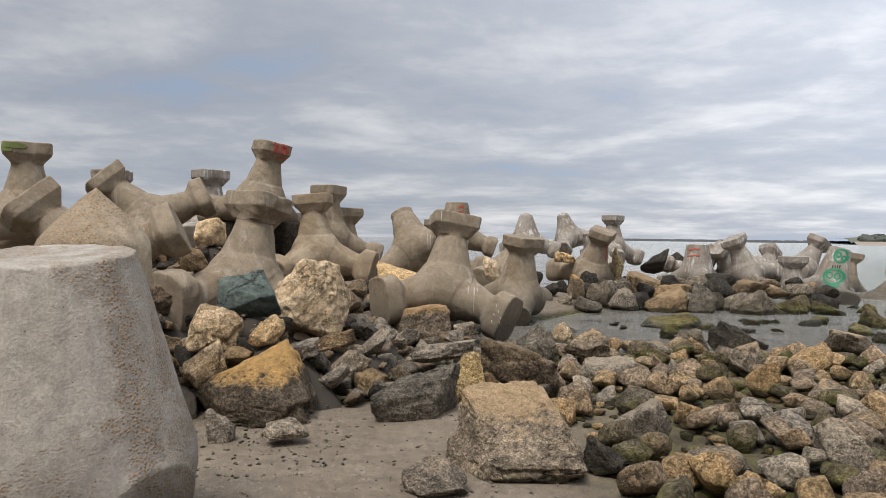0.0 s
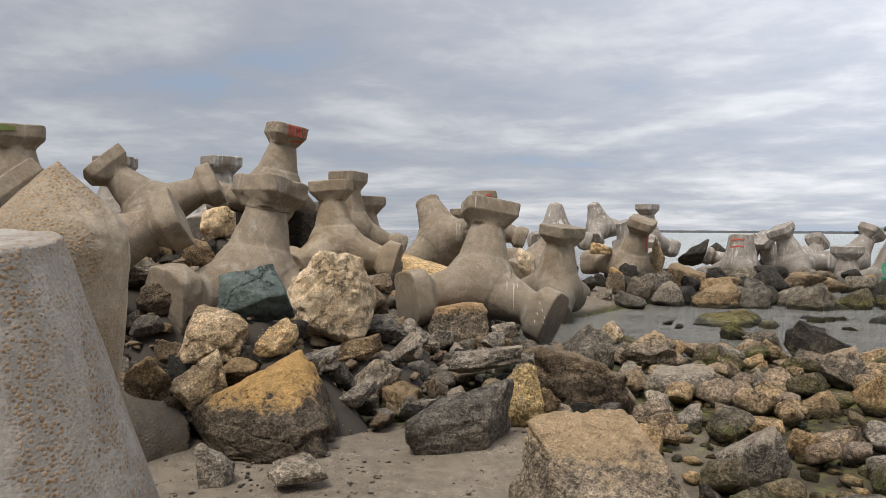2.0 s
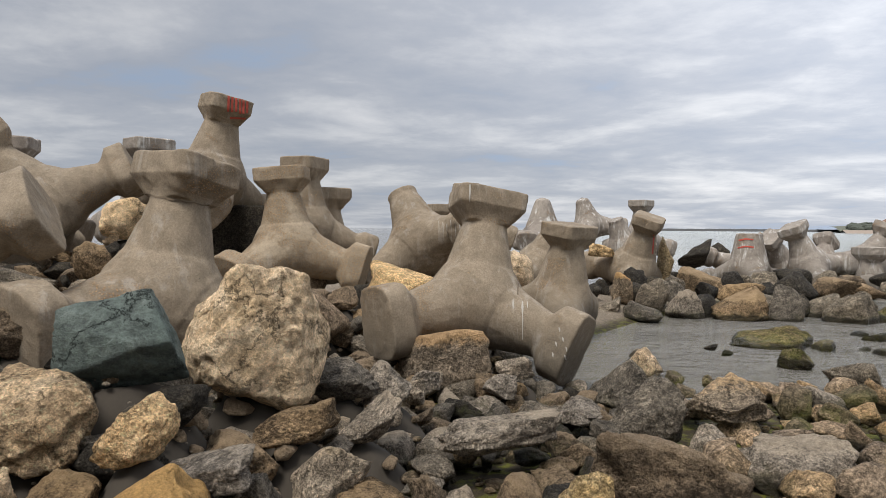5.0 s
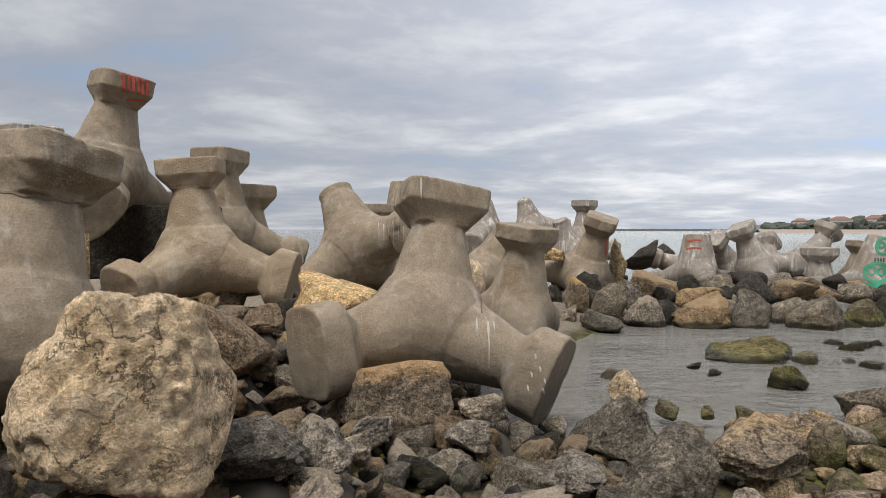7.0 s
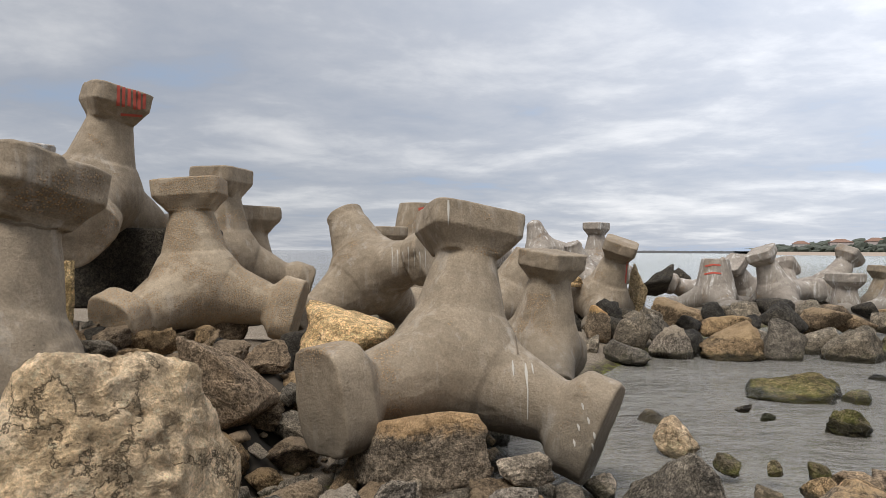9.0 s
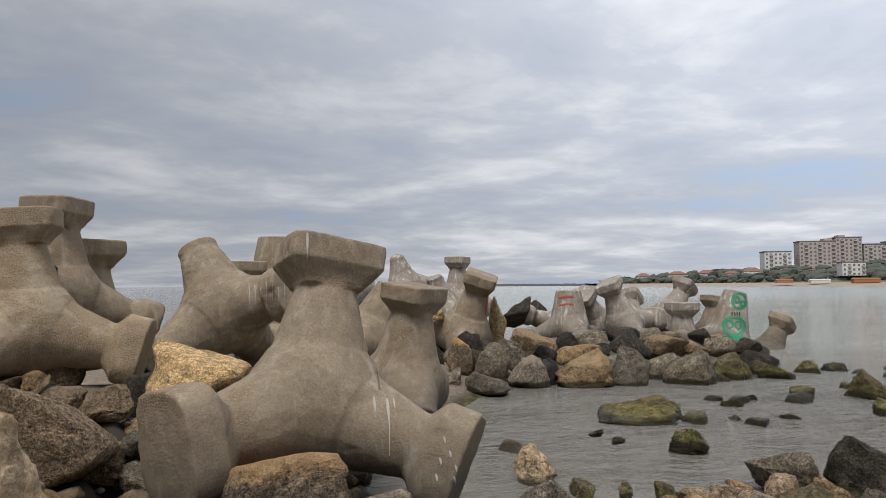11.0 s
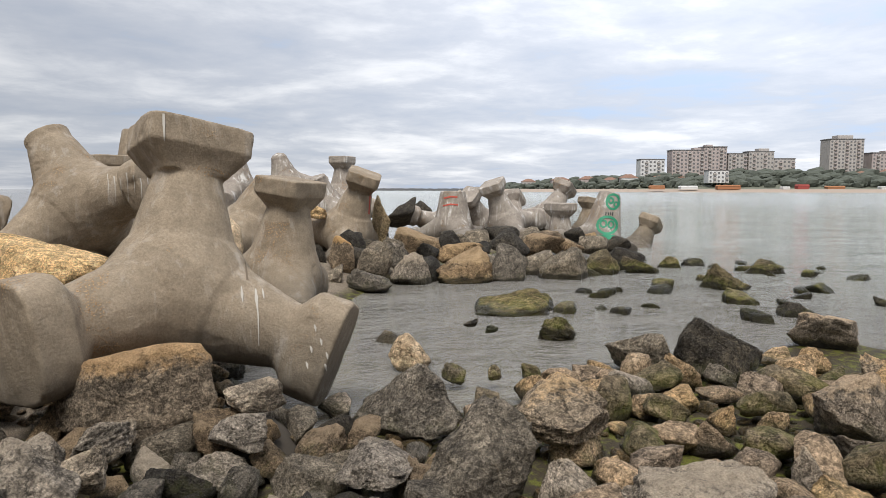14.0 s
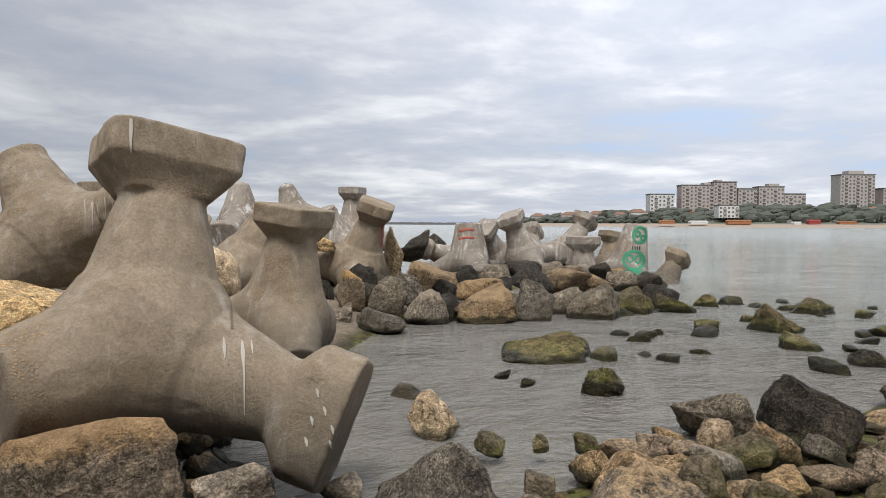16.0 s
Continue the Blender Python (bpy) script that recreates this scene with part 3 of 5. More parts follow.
armour_unit(PALE, 5.95, 27.2, 1.15, 10, -22, 0, (None, 0, 0, 0), 44, P, False, 1.0, 1.0, 40)
unit_mossy = armour_unit("concrete breakwater unit with green growth on its head", -7.56, 12.67, 2.10, 0, 0, 10, (20, 0, 0, 0), 23, U)
armour_unit(FLAT, -4.92, 9.84, 1.32, 0, -45, 15, (30, 45, 0, 0), 24, U, True)
armour_unit(FLAT, -5.90, 13.99, 2.01, 0, -45, 15, (20, 60, 0, 0), 25, U, False)
armour_unit(PALE, -7.55, 15.9, 1.92, 0, 0, 0, (10, 0, 0, 0), 26, P)
armour_unit(PALE, -5.72, 17.1, 2.06, 0, 0, 30, (20, 0, 0, 0), 27, P)
unit_stripes = armour_unit("bird-whitened concrete breakwater unit with two red stripes", 8.95, 24.6, 0.58, 0, 0, -95, (None, 0, 0, 0), 28, P, False, 1.05, 1.0, 0, (0.98, 1, 1, 1), (0.52, 0.36, 0.0))
armour_unit(PALE, 10.55, 24.2, 0.66, 0, -24, 0, (30, 0, 0, 0), 29, P, False, 1.05, 1.0, 12)
armour_unit(PALE, 13.35, 26.0, 0.72, 0, 33, 0, (30, 0, 0, 0), 30, P, False, 1.05)
armour_unit(PALE, 11.25, 22.45, 0.02, 0, 0, 40, (60, 0, 0, 0), 31, P)
armour_unit(FLAT, 14.95, 26.0, 0.12, 0, 10, 0, (0, 0, 0, 0), 32, U)
unit_green = armour_unit("concrete breakwater unit with green and black spray paint", 11.95, 21.55, 0.38, 0, 14, 0, (None, 0, 0, 0), 33, P, False, 1.0, 1.0, -95, (1.22, 1, 1, 1), (0.52, 0.36, 0.0))
armour_unit("half-sunken dark concrete breakwater unit in the sea", 14.2, 22.7, -0.30, 0, 34, 0, (10, 0, 0, 0), 34, U, False, 1.0, 1.0, 20)
armour_unit(PALE, 10.9, 26.4, 0.55, 20, -35, 0, (20, 0, 0, 0), 41, P)
armour_unit(PALE, 12.3, 26.6, 0.45, -30, 25, 0, (0, 40, 0, 0), 42, P, False, 1.0, 1.0, 30)
armour_unit(PALE, 9.6, 26.6, 0.45, 10, 40, 0, (0, 30, 0, 0), 43, P, False, 1.0, 1.0, 60)
armour_unit(PALE, 3.19, 27.1, 1.70, 0, 0, 0, (None, 0, 0, 0), 35, P, False, 1.05, 1.0, 0, (1.0, 1, 1, 1), (0.50, 0.24, 0.35))
armour_unit(PALE, 5.25, 29.4, 1.85, 0, -16, 0, (None, 0, 0, 0), 36, P, False, 1.05, 1.0, 0, (1.0, 1, 1, 1), (0.46, 0.22, 0.4))
unit_back = armour_unit(FLAT, 0.40, 21.6, 1.85, 0, 0, 0, (None, 0, 0, 0), 37, U, False, 1.0, 1.0, 0, (0.98, 1, 1, 1), (0.5, 0.36, 0.0))
armour_unit("dark stained concrete breakwater unit behind the others", -0.20, 20.9, 1.15, 0, 0, 0, (20, 0, 0, 0), 45, U, False, 0.9)
armour_unit(FLAT, 1.75, 18.3, 0.90, 8, 24, 0, (None, 0, 0, 0), 38, U)

# ---- boulders ----
BALLS, HEAP = {}, []


def ball(level):
    if level not in BALLS:
        bm = bmesh.new()
        bmesh.ops.create_icosphere(bm, subdivisions=level, radius=1.0)
        BALLS[level] = (np.array([v.co[:] for v in bm.verts]), np.array([[v.index for v in f.verts] for f in bm.faces]))
        bm.free()
    return BALLS[level]


def rock_shape(seed, level, rough=1.0, cuts=15, sharp=14.0, pits=0.0, boxy=False):
    """A broken stone within -0.5 to 0.5: a skewed block struck into flat facets, then split, chipped and worn."""
    rng = np.random.RandomState(seed)
    d, faces = ball(level)
    frame_n = np.linalg.qr(np.eye(3) + 0.25 * rng.normal(size=(3, 3)))[0]
    sides = np.concatenate([frame_n, -frame_n]) + 0.16 * rng.normal(size=(6, 3))
    n = np.concatenate([rng.normal(size=(cuts, 3)), sides])
    n /= np.linalg.norm(n, axis=1)[:, None]
    off = np.concatenate([rng.uniform(0.58, 0.86, cuts), rng.uniform(0.50, 0.60, 6) if boxy else rng.uniform(0.52, 0.72, 6)])
    warp = d + rough * 0.035 * np.stack([sines(d, seed + k, 3.0, 3) for k in (21, 22, 23)], 1)
    q = np.maximum(warp @ n.T, 1e-3) / off
    r = (q**sharp).sum(1) ** (-1 / sharp)
    p = d * r[:, None]
    # bedding ledges on some of the stones
    bed = rng.normal(size=3) * (0.4, 0.4, 1.0)
    bed /= np.linalg.norm(bed)
    lay = p @ bed * rng.uniform(3.5, 7) + 0.35 * sines(p, seed + 4, 3.0, 2)
    step = (lay - np.floor(lay)) - 0.5
    grow = 0.020 * rng.uniform() ** 3 * np.clip(step * 5, -1, 1)
    grow += 0.022 * sines(p, seed, 3.4, 2) + 0.010 * sines(p, seed + 3, 11.0, 3, 0.65)
    # chips with straight edges: each a shallow plane that bites into the surface
    for k in range(7 if level > 3 else 3):
        c = rng.normal(size=3)
        c /= np.linalg.norm(c)
        hollow = np.clip(p @ c - rng.uniform(0.42, 0.56), 0, 0.12)
        grow -= 0.75 * hollow
    if level > 3:
        grow += 0.016 * (0.45 - np.abs(sines(p, seed + 31, 8.0, 2, 0.6))) + 0.014 * (0.45 - np.abs(sines(p, seed + 32, 19.0, 3, 0.7)))
        flake = sines(p, seed + 41, 4.2, 2, 0.5) * 2.4
        edge = flake - np.floor(flake)
        grow += 0.026 * (np.floor(flake) + np.clip((edge - 0.86) / 0.14, 0, 1)) * (0.5 if boxy else 1.0)
        grow += 0.006 * sines(p, seed + 33, 46.0, 2, 0.8)
    crack = np.abs(sines(p, seed + 5, 3.4, 3, 0.6))
    grow -= 0.060 * np.exp(-((crack / 0.05) ** 2))
    if pits:
        hole = sines(p, seed + 7, 6.0, 2, 0.5)
        grow -= 0.36 * pits * np.clip(hole - 0.42, 0, 0.4)
        fine = sines(p, seed + 8, 21.0, 2, 0.6)
        grow -= 0.10 * pits * np.clip(fine - 0.35, 0, 0.5)
    p = p * (1 + rough * grow)[:, None]
    # no two sides alike: leaning and wedged
    p = p @ (np.eye(3) + 0.16 * rng.normal(size=(3, 3)) * (1 - np.eye(3))).T
    p[:, 2] *= 1 + (0.15 if boxy else 0.40) * p @ (rng.normal(size=3) * (0.7, 0.7, 0.0))
    lo, hi = p.min(0), p.max(0)
    return (p - (lo + hi) / 2) / (hi - lo), faces


KINDS = {
    "tan": ("cobble", "tan limestone cobble lying on the wet shore"),
    "tantop": ("tan_topped_boulder", "large grey limestone boulder with a tan top"),
    "slate": ("slate_boulder", "dark blue-green slate boulder with sharp broken faces"),
    "pitted": ("pitted_boulder", "large yellow limestone boulder deeply pitted and cracked"),
    "yellow": ("limestone_boulder", "tan yellow limestone boulder with rough broken faces"),
    "orange": ("lichen_boulder", "large brown boulder stained bright orange on its top"),
    "orange2": ("rusty_boulder", "brown grey boulder with a rust-stained top"),
    "ochre": ("ochre_boulder", "upright ochre yellow boulder beside a concrete unit"),
    "beige": ("beige_boulder", "smooth pale beige boulder with dark cracks"),
    "brown": ("brown_boulder", "dark brown weathered boulder in the rubble mound"),
    "grey": ("grey_boulder", "rough weathered grey limestone boulder"),
    "dgrey": ("dark_boulder", "dark grey pitted boulder at the shore"),
    "dark": ("wet_boulder", "dark boulder, wet at the waterline and shade-dark in the gaps"),
    "moss": ("mossy_boulder", "small boulder covered in green algae near the water"),
    "moss2": ("algae_boulder", "low yellow brown boulder with algae in shallow water"),
}


def boulder(kind, x, y, z, sx, sy, sz, turn, seed, level=4):
    name, label = KINDS[kind]
    # stones of the shore stand on its bed, those of the far wall on the stones below
    top, low, bed = z + 0.5 * sz, z - 0.5 * sz, float(ground_height(x, y)) - 0.03
    if x > 0.9 and low < 0.2:
        low = min(low, max(bed, low - 0.4 * sz))
    elif y > 15:
        low -= 0.35 * sz
    z, sz = 0.5 * (top + low), top - low
    cuts, sharp, rough, pits = {"slate": (3, 90.0, 0.5, 0.0), "pitted": (12, 30.0, 0.85, 0.5), "yellow": (10, 34.0, 1.1, 0.2), "orange": (7, 50.0, 0.9, 0.1), "orange2": (6, 60.0, 0.9, 0.1), "tantop": (8, 50.0, 0.9, 0.1), "beige": (12, 16.0, 0.7, 0.0)}.get(kind, (9, 60.0, 1.0, 0.2))
    p, faces = rock_shape(seed, level, rough, cuts, sharp, pits, kind in ("slate", "orange2"))
    me = mesh_from(name, p * np.array((sx, sy, sz)), faces, MAT[kind])
    ob = new(name, me)
    ob.matrix_basis = pose(x, y, z, 0, 0, turn)
    STONES.append((x, y, 0.5 * max(sx, sy)))
    if y < 15 and z - 0.5 * sz > max(0.2, float(ground_height(x, y)) + 0.04):
        HEAP.append((x, y, z - 0.38 * sz, 0.22 * sx))
    return tagged(ob, label, "boulder", "breakwater boulders")


boulder("slate", -2.23, 8.02, 1.06, 0.72, 0.54, 0.58, 16, 2, 5)
boulder("pitted", -1.70, 8.96, 0.94, 1.03, 0.93, 1.06, 11, 131, 6)
boulder("yellow", -2.48, 7.53, 0.71, 0.64, 0.51, 0.57, 18, 140, 5)
boulder("yellow", -1.84, 7.27, 0.75, 0.39, 0.31, 0.34, 14, 170, 5)
boulder("yellow", -2.31, 6.75, 0.49, 0.44, 0.35, 0.46, 19, 185, 5)
boulder("orange", -1.74, 6.58, 0.30, 1.14, 0.91, 0.83, 15, 208, 6)
boulder("brown", -2.87, 7.11, 0.35, 0.39, 0.31, 0.57, 24, 226, 5)
boulder("dgrey", -0.24, 6.64, 0.23, 0.86, 0.69, 0.58, 2, 249, 5)
boulder("ochre", 0.27, 7.24, 0.26, 0.38, 0.30, 0.61, -2, 264, 5)
boulder("brown", 0.88, 7.90, 0.26, 0.90, 0.72, 0.80, -7, 284, 5)
boulder("tantop", 0.54, 5.29, 0.25, 1.10, 0.88, 0.73, -6, 307, 6)
boulder("grey", 1.80, 6.21, 0.09, 0.50, 0.45, 0.57, -16, 330, 5)
boulder("tantop", -0.04, 4.71, 0.11, 0.46, 0.37, 0.23, 0, 345, 5)
boulder("tantop", 2.20, 5.50, -0.02, 0.60, 0.48, 0.23, -22, 360, 5)
boulder("grey", 3.15, 5.41, 0.19, 0.48, 0.38, 0.40, -30, 387, 5)
boulder("orange2", -0.35, 11.26, 0.35, 1.05, 0.74, 0.69, 0, 408, 5)
boulder("grey", -0.01, 8.76, 0.32, 0.87, 0.52, 0.31, 0, 427, 5)
boulder("brown", -1.30, 8.34, 0.50, 0.55, 0.44, 0.28, 9, 441, 5)
boulder("dgrey", -1.14, 9.28, 0.55, 0.60, 0.48, 0.33, 8, 470, 5)
boulder("brown", -1.65, 8.09, 0.29, 0.58, 0.46, 0.46, 16, 482, 5)
boulder("grey", 0.36, 10.84, 0.34, 0.40, 0.24, 0.22, -11, 505, 5)
boulder("dgrey", 1.35, 10.69, 0.17, 0.78, 0.62, 0.57, -23, 531, 5)
boulder("dgrey", 1.24, 9.50, 0.26, 0.66, 0.59, 0.54, -28, 548, 5)
boulder("grey", 0.77, 9.77, 0.19, 0.46, 0.37, 0.19, -12, 571, 5)
boulder("tantop", 2.04, 9.94, 0.32, 0.72, 0.57, 0.28, -33, 582, 6)
boulder("dark", 4.58, 10.89, 0.30, 0.80, 0.64, 0.39, -48, 600, 5)
boulder("dgrey", 4.09, 11.39, 0.13, 0.66, 0.53, 0.40, -42, 625, 5)
boulder("tantop", 6.54, 11.23, 0.14, 0.69, 0.55, 0.41, -55, 645, 5)
boulder("yellow", 2.15, 12.42, 0.12, 0.42, 0.37, 0.27, -25, 669, 5)
boulder("moss2", 4.82, 14.73, 0.05, 1.17, 0.94, 0.32, -32, 689, 4)
boulder("moss", 4.27, 12.97, 0.07, 0.45, 0.36, 0.25, -37, 711, 5)
boulder("tantop", 4.06, 9.26, 0.21, 0.53, 0.42, 0.44, -57, 722, 5)
boulder("tantop", 5.06, 9.68, 0.17, 0.34, 0.27, 0.36, -59, 746, 5)
boulder("yellow", -0.89, 13.67, 0.95, 1.01, 0.81, 0.60, 2, 766, 4)
boulder("beige", -1.78, 11.92, 0.73, 0.82, 0.66, 0.82, 11, 789, 5)
boulder("brown", -1.19, 10.00, 0.39, 0.54, 0.43, 0.46, 8, 809, 5)
boulder("grey", -0.81, 9.60, 0.46, 0.39, 0.31, 0.34, 3, 829, 5)
boulder("grey", -0.52, 10.68, 0.24, 0.35, 0.28, 0.23, -1, 844, 5)
boulder("grey", 0.18, 10.49, 0.25, 0.34, 0.27, 0.24, -10, 867, 5)
boulder("grey", 0.10, 10.43, 0.04, 0.46, 0.37, 0.27, -9, 884, 5)
boulder("grey", -0.85, 10.50, 0.22, 0.29, 0.23, 0.30, 4, 902, 5)
boulder("grey", -0.63, 10.22, 0.24, 0.24, 0.19, 0.26, 1, 926, 5)
boulder("grey", -0.52, 10.72, 0.19, 0.35, 0.28, 0.29, 2, 947, 5)
boulder("brown", -1.57, 12.58, 0.84, 0.42, 0.34, 0.28, 8, 968, 5)
boulder("ochre", -3.38, 12.80, 1.31, 0.20, 0.16, 0.76, 21, 987, 5)
boulder("pitted", -4.23, 12.66, 1.79, 0.58, 0.46, 0.53, 19, 1000, 4)
boulder("brown", -4.26, 11.98, 1.28, 0.56, 0.45, 0.51, 20, 1028, 4)
boulder("brown", -3.91, 9.80, 0.83, 0.63, 0.50, 0.43, 26, 1041, 5)
boulder("dgrey", -5.12, 11.60, 1.08, 1.12, 0.90, 0.64, 27, 1065, 5)
boulder("orange2", 3.54, 18.68, 0.50, 0.51, 0.41, 0.62, -18, 1091, 4)
boulder("dgrey", 4.13, 18.51, 0.41, 0.73, 0.58, 0.53, -21, 1103, 4)
boulder("grey", 4.68, 18.07, 0.24, 0.78, 0.62, 0.56, -24, 1128, 4)
boulder("brown", 5.73, 17.94, 0.27, 1.14, 0.91, 0.60, -28, 1148, 4)
boulder("dgrey", 6.61, 17.77, 0.30, 0.76, 0.61, 0.67, -32, 1166, 4)
boulder("dgrey", 7.75, 17.54, 0.18, 1.00, 0.80, 0.71, -36, 1188, 4)
boulder("dgrey", 3.08, 17.99, 0.17, 0.52, 0.42, 0.38, -17, 1210, 4)
boulder("dgrey", 3.62, 17.42, 0.13, 0.79, 0.55, 0.36, -21, 1222, 4)
boulder("dark", 3.34, 19.50, 0.36, 0.37, 0.30, 0.49, -16, 1250, 4)
boulder("brown", 5.92, 20.53, 0.53, 1.12, 0.89, 0.61, -24, 1264, 4)
boulder("dark", 6.56, 20.09, 0.54, 0.55, 0.44, 0.41, -27, 1289, 4)
boulder("dark", 8.28, 19.90, 0.28, 0.56, 0.45, 0.52, -33, 1305, 4)
boulder("dark", 7.86, 26.00, 1.07, 1.02, 0.81, 0.72, -23, 1321, 4)
boulder("dark", 8.95, 27.02, 1.02, 0.94, 0.75, 0.55, -25, 1345, 4)
boulder("ochre", 5.16, 20.83, 1.00, 0.49, 0.39, 1.07, -22, 1361, 4)
boulder("moss2", 9.40, 15.07, 0.14, 0.90, 0.63, 0.49, -48, 1381, 4)
boulder("moss2", 11.95, 16.34, 0.02, 0.90, 0.63, 0.41, -51, 1403, 4)
boulder("moss", 8.32, 13.79, 0.01, 0.58, 0.40, 0.28, -50, 1422, 4)
boulder("dark", 7.25, 12.61, -0.03, 0.48, 0.34, 0.21, -51, 1444, 4)
boulder("dark", 8.08, 12.70, 0.01, 0.51, 0.35, 0.23, -53, 1462, 4)
boulder("dark", 9.58, 13.80, -0.07, 0.47, 0.28, 0.18, -53, 1487, 4)
boulder("dark", 10.11, 12.60, -0.01, 0.48, 0.29, 0.15, -59, 1508, 4)
boulder("moss", 6.74, 15.23, -0.08, 0.38, 0.26, 0.23, -39, 1526, 4)
boulder("dark", 7.44, 15.64, -0.07, 0.34, 0.24, 0.15, -40, 1540, 4)
boulder("moss2", 9.51, 18.50, 0.15, 0.69, 0.49, 0.39, -39, 1560, 4)
boulder("moss2", 8.38, 17.67, -0.04, 0.70, 0.49, 0.33, -38, 1587, 4)
boulder("moss2", 8.87, 17.80, 0.09, 0.81, 0.57, 0.41, -39, 1605, 4)
boulder("moss", 9.77, 17.60, 0.07, 0.81, 0.57, 0.38, -42, 1625, 4)
boulder("moss", 11.01, 18.00, 0.02, 0.55, 0.38, 0.32, -45, 1645, 4)
boulder("dark", 11.76, 18.00, -0.04, 0.62, 0.44, 0.25, -46, 1669, 4)
boulder("moss2", 3.63, 18.44, -0.17, 0.93, 0.56, 0.16, -19, 1691, 4)
boulder("moss", 2.23, 11.66, 0.08, 0.22, 0.17, 0.14, -27, 1703, 4)
boulder("moss", 2.53, 11.47, 0.09, 0.12, 0.09, 0.10, -31, 1723, 4)
boulder("moss", 2.82, 11.34, 0.09, 0.18, 0.14, 0.13, -34, 1744, 4)
boulder("moss", 1.99, 10.68, 0.17, 0.19, 0.15, 0.09, -30, 1766, 4)
boulder("dark", 3.25, 13.20, 0.16, 0.17, 0.12, 0.07, -29, 1787, 4)
boulder("dark", 3.35, 12.91, 0.13, 0.15, 0.10, 0.06, -30, 1810, 4)
boulder("tan", 3.94, 10.72, 0.13, 0.36, 0.29, 0.28, -45, 1824, 4)
boulder("tan", 3.50, 10.28, 0.06, 0.28, 0.23, 0.15, -45, 1843, 4)
boulder("grey", 3.35, 10.68, 0.08, 0.42, 0.34, 0.24, -41, 1867, 4)
boulder("tan", 3.07, 10.78, 0.05, 0.37, 0.30, 0.13, -39, 1881, 4)
boulder("beige", 3.93, 10.28, 0.04, 0.40, 0.32, 0.08, -48, 1906, 4)
boulder("tan", 5.04, 10.44, 0.11, 0.36, 0.29, 0.20, -53, 1929, 4)
boulder("tan", 5.34, 10.47, 0.10, 0.31, 0.25, 0.25, -54, 1945, 4)
boulder("beige", 3.00, 9.52, 0.08, 0.32, 0.26, 0.25, -47, 1970, 4)
boulder("tan", 2.13, 9.81, 0.07, 0.36, 0.29, 0.20, -37, 1989, 4)
boulder("beige", 2.87, 9.10, 0.07, 0.30, 0.24, 0.13, -50, 2005, 4)
boulder("grey", 2.92, 8.80, 0.11, 0.17, 0.14, 0.29, -54, 2024, 4)
boulder("tan", 2.10, 9.47, 0.05, 0.20, 0.16, 0.16, -39, 2047, 4)
boulder("grey", 1.70, 9.32, 0.09, 0.32, 0.26, 0.23, -36, 2064, 5)
boulder("grey", 2.05, 8.81, 0.08, 0.79, 0.64, 0.09, -46, 2083, 5)
boulder("tantop", 3.57, 8.95, 0.10, 0.42, 0.33, 0.17, -57, 2107, 5)
boulder("tan", 3.14, 10.28, 0.06, 0.26, 0.21, 0.14, -43, 2131, 4)
boulder("tan", 3.37, 9.78, 0.08, 0.21, 0.17, 0.16, -48, 2150, 4)
boulder("tan", 3.62, 9.56, 0.05, 0.22, 0.18, 0.15, -52, 2171, 4)
boulder("tan", 5.35, 10.90, 0.06, 0.33, 0.27, 0.15, -52, 2183, 4)
boulder("dgrey", 4.25, 10.57, 0.07, 0.28, 0.23, 0.15, -48, 2205, 4)
boulder("tan", 3.71, 8.04, 0.15, 0.40, 0.32, 0.47, -25, 2230, 4)
boulder("tan", 4.99, 9.48, 0.17, 0.57, 0.46, 0.44, -28, 2251, 4)
boulder("tan", 2.98, 8.59, 0.06, 0.39, 0.32, 0.12, -19, 2268, 4)
boulder("grey", 2.06, 8.77, 0.10, 0.75, 0.60, 0.37, -13, 2282, 5)
boulder("tan", 3.16, 7.98, 0.09, 0.36, 0.29, 0.20, -22, 2311, 4)
boulder("tan", 2.40, 6.65, 0.10, 0.36, 0.29, 0.25, -20, 2320, 4)
boulder("beige", 3.77, 7.03, 0.05, 0.38, 0.30, 0.18, -28, 2346, 4)
boulder("dark", 1.23, 5.21, 0.12, 0.33, 0.27, 0.32, -13, 2368, 5)
boulder("tan", 3.26, 7.47, 0.06, 0.22, 0.18, 0.15, -24, 2381, 4)
boulder("beige", 2.90, 4.75, 0.11, 0.27, 0.21, 0.22, -31, 2404, 4)
boulder("tantop", 4.27, 7.67, 0.10, 0.46, 0.37, 0.23, -29, 2423, 4)
boulder("grey", 1.74, 7.47, 0.08, 0.26, 0.21, 0.18, -15, 2448, 4)
boulder("grey", -1.84, 5.79, 0.14, 0.25, 0.20, 0.36, 18, 2460, 5)
boulder("grey", -1.28, 5.74, 0.15, 0.37, 0.30, 0.15, 12, 2486, 5)
boulder("grey", -1.47, 7.23, 0.58, 0.38, 0.31, 0.23, 13, 2501, 5)
boulder("grey", -1.08, 8.13, 0.22, 0.53, 0.43, 0.44, 8, 2527, 5)
boulder("grey", -0.88, 8.67, 0.43, 0.43, 0.35, 0.33, 6, 2549, 5)
boulder("pitted", 1.15, 16.41, 1.07, 0.43, 0.35, 0.50, -5, 2571, 4)
boulder("yellow", 3.61, 20.73, 1.25, 0.63, 0.50, 0.25, -12, 2591, 4)


def mound_height(x, y):
    """The heap that carries the raised boulders."""
    z = ground_height(x, y)
    for bx, by, low, r in HEAP:
        d = np.hypot(np.asarray(x) - bx, np.asarray(y) - by)
        z = np.maximum(z, low - 1.3 * np.maximum(0, d - r))
    return z


